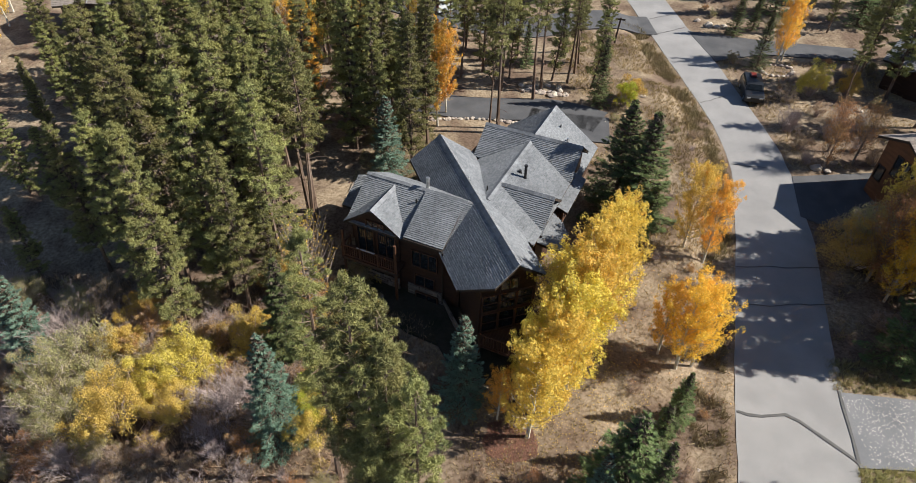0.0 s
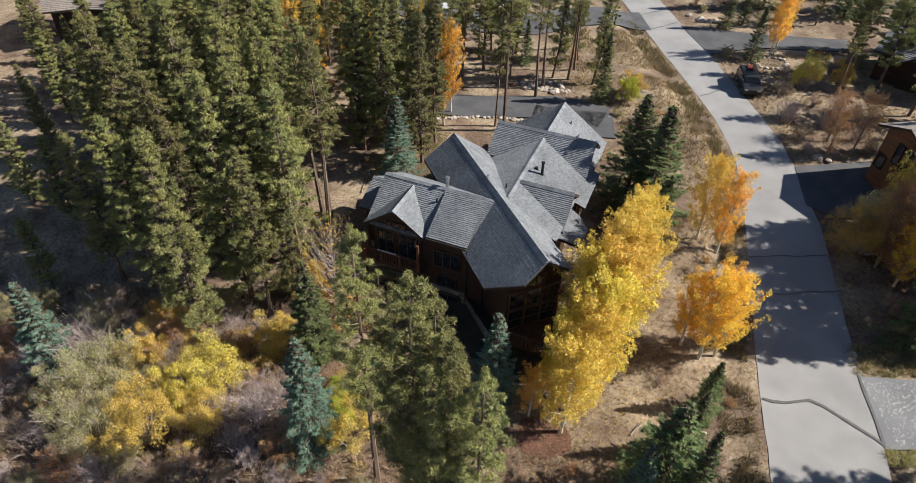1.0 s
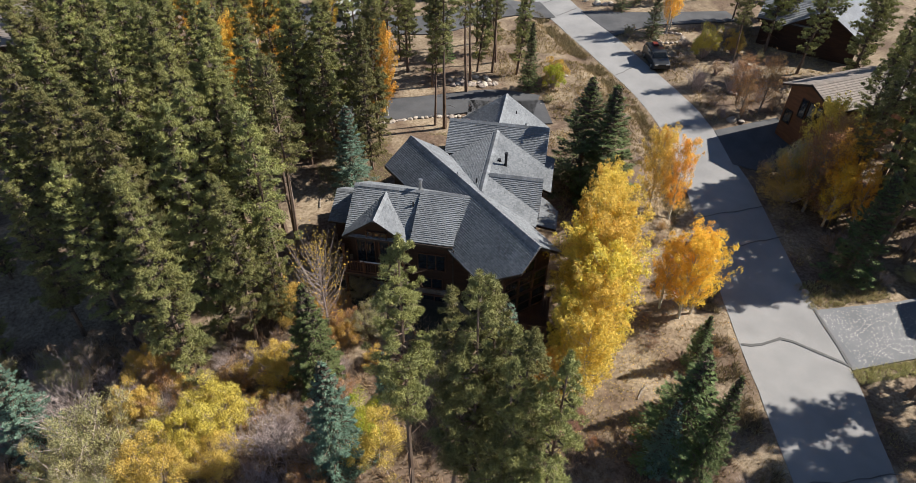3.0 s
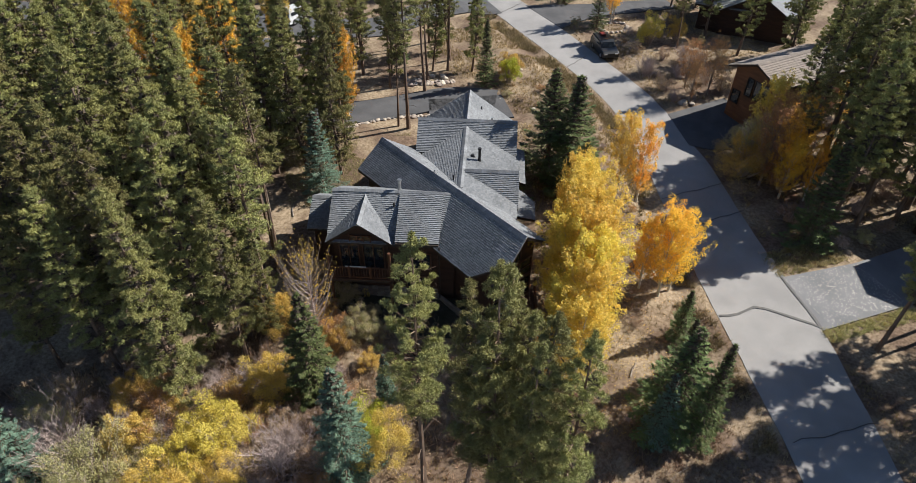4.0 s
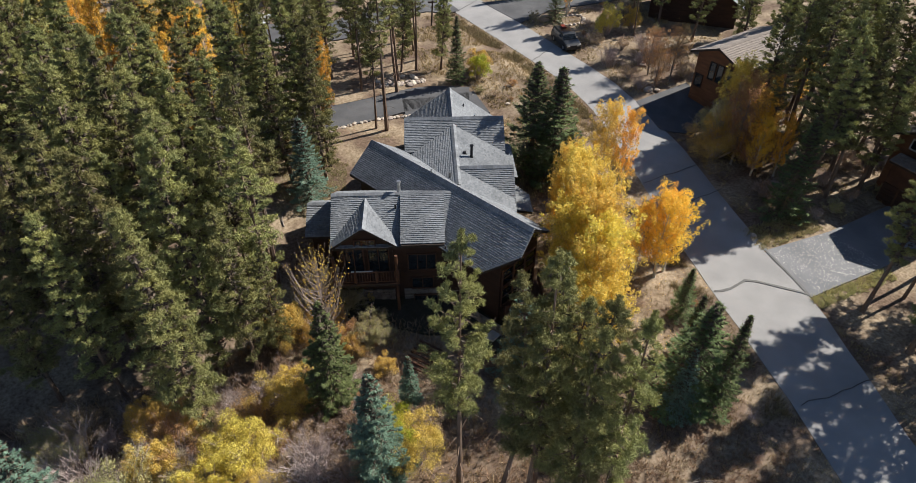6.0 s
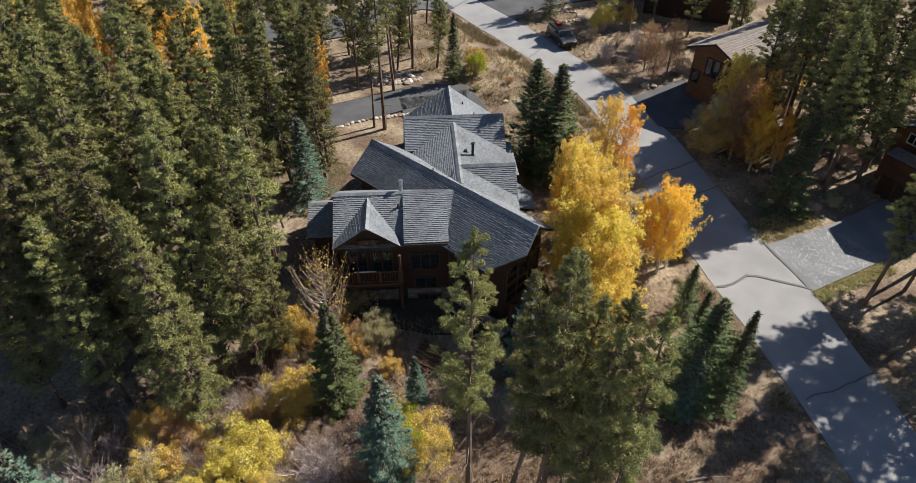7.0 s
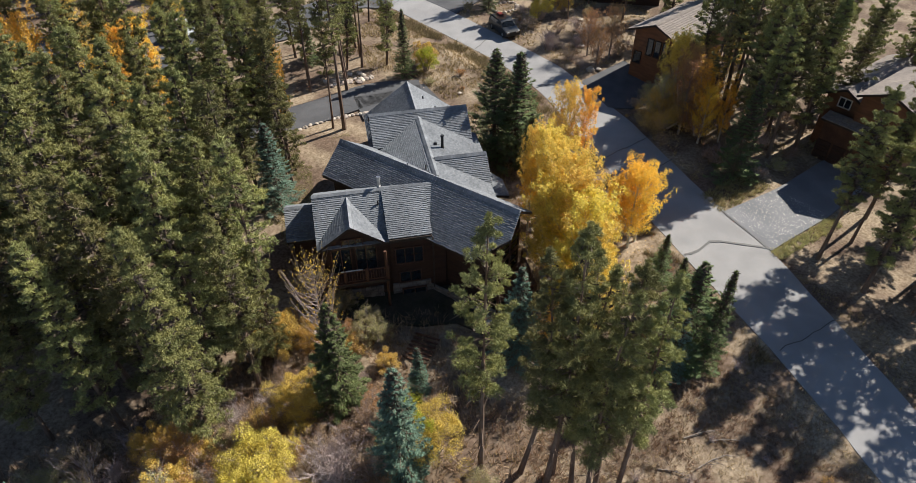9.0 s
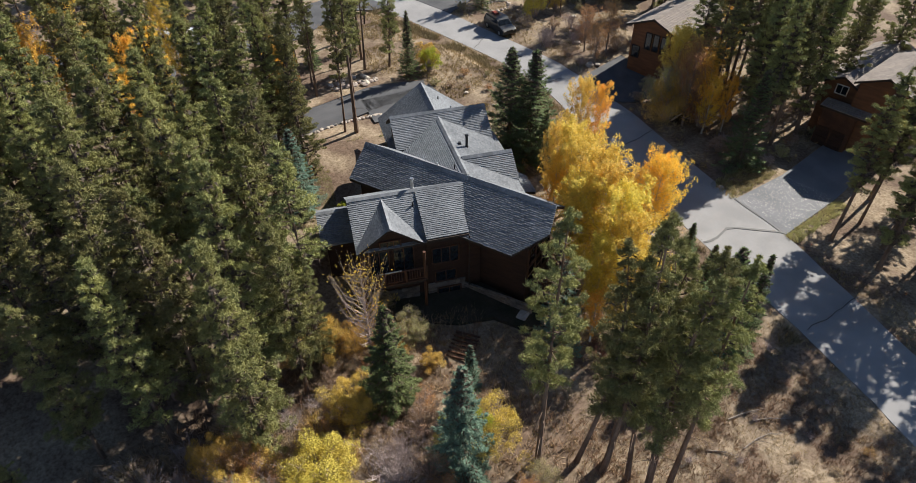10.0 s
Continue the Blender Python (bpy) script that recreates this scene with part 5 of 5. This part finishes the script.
# parked cars
def car(name, label, x, y, turn, paint, box_top=False):
    c = empty(name, pose(x, y, float(level(x, y)) + 0.04, 0, 0, turn), label, "car")
    prof = [(-2.25, 0.35), (-2.28, 0.75), (-2.2, 1.05), (-1.95, 1.65), (-1.6, 1.74), (0.35, 1.74), (0.75, 1.6), (1.25, 1.12), (2.05, 0.98), (2.27, 0.8), (2.3, 0.4), (2.2, 0.3), (-2.2, 0.3)]
    bm = bmesh.new()
    rings = []
    for s in (-0.92, -0.8, 0.8, 0.92):
        k = 0.97 if abs(s) > 0.85 else 1.0
        rings.append([bm.verts.new((px, s * (0.86 if pz > 1.2 and abs(s) > 0.85 else 1.0), 0.3 + (pz - 0.3) * k)) for px, pz in prof])
    n = len(prof)
    for a, b in zip(rings, rings[1:]):
        for i in range(n):
            bm.faces.new((a[i], a[(i + 1) % n], b[(i + 1) % n], b[i]))
    bm.faces.new(rings[0])
    bm.faces.new(rings[-1][::-1])
    bmesh.ops.recalc_face_normals(bm, faces=bm.faces)
    part("body", from_bm("body", bm, paint), c)
    for nm, pts in (("windscreen", [(0.8, 1.6), (1.24, 1.16)]), ("rear_window", [(-1.98, 1.62), (-2.18, 1.12)])):
        g = bmesh.new()
        off = 0.025 if nm == "windscreen" else -0.025
        vs = [g.verts.new((px + off, s, pz + 0.012)) for (px, pz), s in ((pts[0], -0.66), (pts[0], 0.66), (pts[1], 0.74), (pts[1], -0.74))]
        g.faces.new(vs)
        bmesh.ops.solidify(g, geom=g.faces[:], thickness=0.02)
        part(nm, from_bm(nm, g, GLASS), c)
    for s in (-1, 1):
        for x0, x1 in ((-1.75, -0.75), (-0.68, 0.2), (0.27, 0.95)):
            g = bmesh.new()
            box(g, x0, s * 0.86 - 0.03, 1.16, x1 - (0.0 if x1 < 0.9 else 0.2), s * 0.86 + 0.03, 1.58)
            part("side_window", from_bm("side_window", g, GLASS), c)
        g = bmesh.new()
        box(g, 2.2, s * 0.62 - 0.18, 0.68, 2.31, s * 0.62 + 0.18, 0.84, 0.02)
        part("headlight", from_bm("headlight", g, METAL), c)
        g = bmesh.new()
        box(g, -2.31, s * 0.72 - 0.1, 0.85, -2.2, s * 0.72 + 0.1, 1.15, 0.02)
        part("tail_light", from_bm("tail_light", g, TAIL), c)
        for wx in (-1.4, 1.42):
            g = bmesh.new()
            tube(g, (wx, s * 0.93, 0.36), (wx, s * 0.7, 0.36), 0.36, 0.36, 18)
            wh = part("wheel", from_bm("wheel", g, BLACK), c)
            g = bmesh.new()
            tube(g, (wx, s * 0.945, 0.36), (wx, s * 0.9, 0.36), 0.21, 0.21, 12)
            part("rim", from_bm("rim", g, METAL), wh)
    if box_top:
        g = bmesh.new()
        box(g, -1.5, -0.3, 1.76, -0.6, 0.3, 1.92, 0.06)
        part("roof_load", from_bm("roof_load", g, TAIL), c, "red load on the roof")
    return c


TAIL = mat("red_plastic", (0.2, 0.03, 0.02), rough=0.4, bump=0)
CAR_DARK = mat("dark_car_paint", (0.012, 0.013, 0.015), rough=0.35, bump=0, spec=0.6)
CAR_PALE = mat("pale_car_paint", (0.6, 0.62, 0.64), rough=0.3, bump=0, spec=0.6)
car("car", "dark grey estate car parked on the road's edge", 24.0, 65.4, -98, CAR_DARK, True)
car("car", "white car parked on the side street among pines", -9.0, 82.5, 40, CAR_PALE)

# single trees: kind, x, y, height, width
SINGLE = """
near0 -9.9 20.2 17.9 1.0
near1 -8.2 18.9 16.8 1.0
near2 -7.4 17.6 18.6 1.0
near0 -6.7 17.9 17.3 0.95
near1 -6.6 16.4 16.6 1.0
near2 -5.7 15.6 17.4 0.95
near0 -4.9 14.9 17.0 0.95
near1 -7.0 14.9 16.7 1.0
blue0 -13.7 22.3 9.2 0.95
blue1 -10.7 25.5 5.3 0.9
spruce1 -14.6 28.0 8.6 1.15
blue0 -3.6 25.5 7.8 0.95
spruce0 9.3 25.6 4.6 1.0
spruce2 5.0 19.8 8.6 1.2
spruce1 6.2 18.6 8.4 0.75
blue1 3.8 19.2 6.0 1.0
spruce1 7.4 22.6 5.6 1.0
blue1 6.6 20.6 4.5 1.0
spruce2 7.2 43.6 9.8 1.25
spruce0 8.7 42.4 9.9 1.3
spruce1 9.7 41.7 4.6 1.0
blue0 -11.2 46.7 7.4 1.1
spruce1 7.5 60.0 7.2 0.9
spruce2 26.6 72.3 6.4 0.85
spruce0 26.2 81.0 6.0 0.9
spruce1 29.0 83.0 5.5 0.9
spruce0 0.5 68.0 5.0 0.9
blue0 -29.6 25.9 8.3 1.0
yellow0 0.4 23.6 8.0 1.05
yellow1 1.6 25.2 8.8 1.05
yellow2 0.2 26.0 7.4 1.0
yellow0 2.8 27.0 9.2 1.05
yellow1 3.4 29.0 9.4 1.05
yellow2 2.2 30.0 8.6 1.1
yellow0 4.6 31.0 9.2 1.0
yellow1 5.0 33.2 8.8 1.0
yellow2 6.0 35.0 8.4 1.0
gold1 4.2 34.6 6.6 0.9
yellow1 6.3 36.9 7.2 0.85
gold0 -1.4 24.6 4.4 1.0
yellow0 12.3 40.2 7.2 0.85
orange1 13.7 39.3 7.4 0.85
gold0 10.0 29.4 7.4 1.05
gold1 9.0 30.4 6.6 0.9
gold0 11.1 29.8 7.0 0.95
orange0 10.8 30.6 6.8 0.9
bolive0 26.6 41.5 6.0 1.0
brust1 27.6 38.0 5.6 1.0
bgold0 25.4 40.6 5.0 1.1
yellow1 28.6 43.0 7.6 1.1
gold1 26.4 37.0 6.0 1.1
gold0 27.3 38.2 7.6 1.2
thinbrown 25.9 39.0 7.6 1.1
gold1 28.9 39.2 7.8 0.9
thinbrown 27.6 40.4 8.0 1.1
orange1 28.4 36.2 6.0 0.8
byellow0 30.4 66.2 4.2 0.9
bgold1 34.2 66.6 3.6 0.8
orange0 29.2 73.6 8.6 0.85
gold1 29.9 74.2 8.0 0.8
thinbrown 27.2 52.5 4.6 1.2
thinbrown 30.0 53.5 6.0 1.1
thinbrown 28.6 55.5 5.2 1.2
thinorange -13.8 31.9 8.2 0.9
bgold1 -13.0 31.0 2.8 0.9
orange0 -19.6 54.6 11.0 0.8
orange1 -18.8 53.0 8.0 0.8
gold1 -15.8 61.0 11.0 0.75
orange1 -17.2 62.5 10.0 0.75
gold1 -7.8 54.4 10.0 0.7
gold0 -7.2 57.0 8.4 0.7
gold0 -24 66 11 0.8
yellow1 -28 70 11 0.8
gold1 -26 74 11 0.8
yellow2 -20 74 11 0.8
yellow1 -12 72 10 0.8
blime1 10.1 60.2 3.4 0.9
bgold1 10.8 61.6 3.2 1.0
pine4 -3.0 54.7 15.0 0.62
thin1 -2.2 54.0 16.0 1.0
thin1 1.2 60.6 14.0 1.0
thin0 2.0 62.4 13.0 1.0
pine3 3.2 65.0 11.0 0.9
thin0 4.8 64.6 12.0 1.0
thin1 -15.7 40.2 15.0 1.1
thin0 -16.6 41.4 15.5 1.2
thin1 -19.2 41.0 14.0 1.1
pine4 -21.1 42.1 13.5 0.8
pine0 -21.9 29.5 15.9 0.95
pine2 -20.2 33.3 17.0 0.95
thin1 -16.5 33.9 16.2 1.1
pine2 -16.9 32.8 9.6 0.9
thin0 -15.7 38.8 16.0 1.1
pine1 -18.5 31.6 13.5 0.9
pine0 -17.6 36.8 14.6 1.0
pine3 -23.6 33.7 16.2 1.0
pine1 -26.0 33.0 14.2 1.0
pine5 -25.0 35.8 17.0 1.0
pine2 -20.0 36.6 15.6 1.0
pine3 -21.2 38.3 17.2 1.0
pine1 -18.8 39.5 16.2 0.95
pine0 -24.6 40.6 17.2 1.0
pine5 -29.6 34.4 12.4 1.0
pine2 -23.0 36.8 14.0 1.0
pine3 -23.2 52.9 13.6 1.0
pine0 -21.1 49.4 15.8 1.0
pine5 -27.5 38.4 15.0 1.0
pine2 -22.4 44.0 16.5 1.0
pine1 -19.4 46.0 16.0 1.0
pine3 -12.0 49.2 14.2 1.0
byellow0 -20.3 25.8 4.3 1.15
byellow1 -22.3 24.4 3.9 1.0
bgold0 -23.2 22.2 5.0 0.9
bgold1 -24.7 26.7 4.6 0.8
bgold0 -20.4 23.0 3.4 1.0
bolive0 -26.4 24.9 5.6 0.9
bolive1 -27.6 23.2 5.2 0.9
bolive0 -25.8 21.6 4.4 1.0
bare1 -17.3 23.6 4.3 1.15
bare0 -16.4 24.4 3.4 1.1
bgold1 -17.2 28.7 3.8 1.1
bgold0 -11.6 22.4 4.3 0.9
blime0 -12.4 23.6 4.0 0.8
bgold1 -16.3 33.6 4.6 0.8
brust0 -23.4 29.0 3.0 1.1
bgold1 -22.6 28.6 2.6 0.9
bgold0 -24.8 30.0 3.4 0.8
bolive0 -10.4 31.3 1.9 1.1
blime1 -8.7 44.3 1.7 1.0
bolive1 -11.4 31.4 2.9 1.0
brust0 -12.8 31.6 2.6 1.0
brust1 -19.6 28.0 2.9 1.2
brust0 -23.6 27.4 3.1 1.2
bare0 -22.6 26.6 3.6 1.0
bare2 -28.3 27.1 5.8 0.9
bgold0 -14.4 33.0 2.6 0.9
bbrown0 -16.6 26.0 2.4 1.1
bbrown1 -20.5 20.6 2.4 1.1
bare0 -17.0 21.0 2.6 1.1
bare1 -25.0 19.5 3.1 1.2
pine3 -10.5 51.0 14.5 0.9
pine1 -8.4 51.4 13.5 0.9
pine0 -12.0 52.6 15.0 0.9
pine3 -9.2 55.0 13.0 0.9
pine1 -12.2 56.2 14.0 0.9
pine2 -14.5 50.0 15.0 0.9
far0 36.4 69.4 13.0 0.9
far1 38.5 66.6 15.0 0.9
far0 41.0 68.5 12.0 0.9
far0 38.6 60.4 15 0.9
far0 39.8 53.8 16.0 0.8
thin1 33.2 64.4 9.0 1.0
spruce2 24.8 31.6 9.5 0.9
pine4 26.9 31.9 15.0 0.95
pine4 28.3 33.6 16.0 0.95
pine5 30.2 35.2 16.0 0.9
thin0 30.7 37.6 16.0 1.1
thin1 33.4 39.9 16.0 1.2
pine5 36.2 42.6 16.0 1.0
gold1 38.6 44.0 9.0 0.8
pine5 33.4 43.6 15.0 0.9
thin0 31.8 41.0 15.5 1.1
pine4 35.4 40.6 16.0 1.0
pine5 38.6 40.0 16.5 1.0
pine4 38.8 36.0 16.0 1.0
pine5 35.6 36.2 16.0 1.0
pine4 30.0 31.8 14.5 1.0
pine5 33.4 34.4 15.5 0.9
pine4 36.0 38.2 16.0 1.0
thin1 27.8 37.4 13.0 1.0
pine3 -38.6 65.0 13.0 1.0
gold0 -54.5 62.0 9.0 0.8
gold1 -57.5 66.5 9.0 0.8
yellow1 -51.5 57.0 8.0 0.8
gold1 -59 71 9 0.8
gold0 -61 75 10 0.8
pine0 -44.5 57.5 10.5 1.0
pine2 -47.0 60.0 9.0 1.0
pine1 -36.0 67.0 14.0 1.0
"""
taken = []
for row in SINGLE.strip().splitlines():
    key, x, y, h, w = row.split()
    plant(key, float(x), float(y), float(h), float(w))
    taken.append((float(x), float(y)))


def fill(keys, x0, x1, y0, y1, gap, count, low, high, seed, keep, wide=(0.8, 1.1)):
    """Plants a wood: trees at least gap metres apart inside a box, where keep(x, y) holds."""
    rng = random.Random(seed)
    made = tries = 0
    while made < count and tries < count * 40:
        tries += 1
        x, y = rng.uniform(x0, x1), rng.uniform(y0, y1)
        if not keep(x, y) or on_road(x, y, 1.5) or any((x - a) ** 2 + (y - b) ** 2 < gap * gap for a, b in taken):
            continue
        plant(rng.choice(keys), x, y, rng.uniform(low, high), rng.uniform(*wide))
        taken.append((x, y))
        made += 1


# the pine wood beside and behind the house
fill(["pine0", "pine1", "pine2", "pine3", "pine5"], -30, -16.8, 40, 56, 3.0, 20, 13.5, 17.0, 1, lambda x, y: not (-21 < x and 51 < y) and not (x > -18.5 and y < 44), (0.9, 1.15))
fill(["pine0", "pine1", "pine2", "pine3"], -40, -28, 43, 56, 3.0, 14, 12.0, 16.0, 16, lambda x, y: not (x < -35 and y < 50) and not (x < -33 and y > 47), (0.9, 1.15))
fill(["pine0", "pine2", "pine1"], -40, -31, 31, 42, 3.2, 5, 7.0, 9.0, 17, lambda x, y: True, (1.0, 1.2))
fill(["pine0", "pine1", "pine3", "pine4"], -16, -9, 48, 56, 2.4, 9, 13, 16, 2, lambda x, y: True)
fill(["far0", "far1", "far1", "thin0"], -36.5, -9, 56, 72, 3.0, 26, 12, 16, 3, lambda x, y: not (-24 < x < -9 and y < 66 and x + y > 44))
fill(["pine1", "pine3"], -46, -33, 47, 62, 2.7, 16, 7, 9, 31, lambda x, y: y < 52 or x > -43)
fill(["thin0", "pine3", "thin1", "pine1"], -7.5, 7.5, 62, 75, 2.2, 15, 10, 14, 32, lambda x, y: off_paving(x, y) > 1.5)
fill(["thin0", "pine3", "far1", "thin1"], -8, 13, 85, 100, 3.0, 14, 10, 14, 33, lambda x, y: off_paving(x, y) > 2.5)
fill(["far0", "far1"], -60, -4, 84, 115, 4.5, 36, 11, 16, 4, lambda x, y: x > -60 + (y - 84) * 0.3)


def sunny(x, y):
    """The strip from which no tree may shade the apron."""
    return 22.6 < y - 0.06 * (x - 20) < 29.6 and x < 46


fill(["pine1", "pine3", "pine4"], 28.8, 40, 30.8, 44, 2.8, 6, 13, 17, 12, lambda x, y: not sunny(x, y) and x > 28.8 + max(0, y - 35.5) * 0.9)
fill(["far0", "far1"], 41, 58, 24, 60, 3.4, 15, 12, 16, 5, lambda x, y: not sunny(x, y))
fill(["pine4", "pine1", "pine4"], 19.6, 36, 2, 21.8, 2.6, 27, 13, 17, 6, lambda x, y: not sunny(x, y) and not on_road(x, y, 2.5) and x > 17)
fill(["far0", "far1", "farspruce"], 27, 75, 80, 115, 4.2, 38, 8, 15, 7, lambda x, y: off_paving(x, y) > 1.5)
fill(["bbrown0", "bolive1", "bare0", "brust1"], 22, 40, 60, 100, 2.0, 26, 0.8, 1.8, 34, lambda x, y: off_paving(x, y) > 0.8 and not (22 < x < 27 and 61 < y < 70), (1.0, 1.6))
fill(["far0", "far1"], 34, 46, 66, 76, 3.0, 11, 9, 13, 13, lambda x, y: True)
fill(["bbrown0", "bolive1", "bare0", "brust0", "bare2", "bbrown1", "bare1", "bolive0"], -38, -10.5, 13, 32, 1.55, 130, 1.5, 3.0, 8, lambda x, y: not (x > -13 and y > 24), (0.9, 1.4))
fill(["brust1", "bgold1", "bbrown1", "bolive0"], -20, -9.5, 28, 35, 1.5, 14, 1.0, 2.2, 9, lambda x, y: x < -10 and y < 36 and x + y > 10, (0.9, 1.3))
fill(["bbrown0", "bare0", "bolive1"], 25, 36, 30, 46, 1.8, 22, 1.2, 2.4, 10, lambda x, y: True, (0.9, 1.3))
fill(["bbrown1", "bare1", "bare0"], 25, 34, 52.5, 62, 1.6, 14, 1.2, 3.2, 11, lambda x, y: True, (0.9, 1.3))
fill(["bbrown0", "bbrown1", "bare0", "brust0"], -3, 12, 8, 22, 1.3, 26, 0.5, 1.0, 14, lambda x, y: True, (1.0, 1.6))
fill(["bbrown0", "bolive1", "bare0", "brust1"], 3, 17, 26, 60, 1.5, 30, 0.5, 1.1, 15, lambda x, y: open_ground(x, y), (1.0, 1.6))
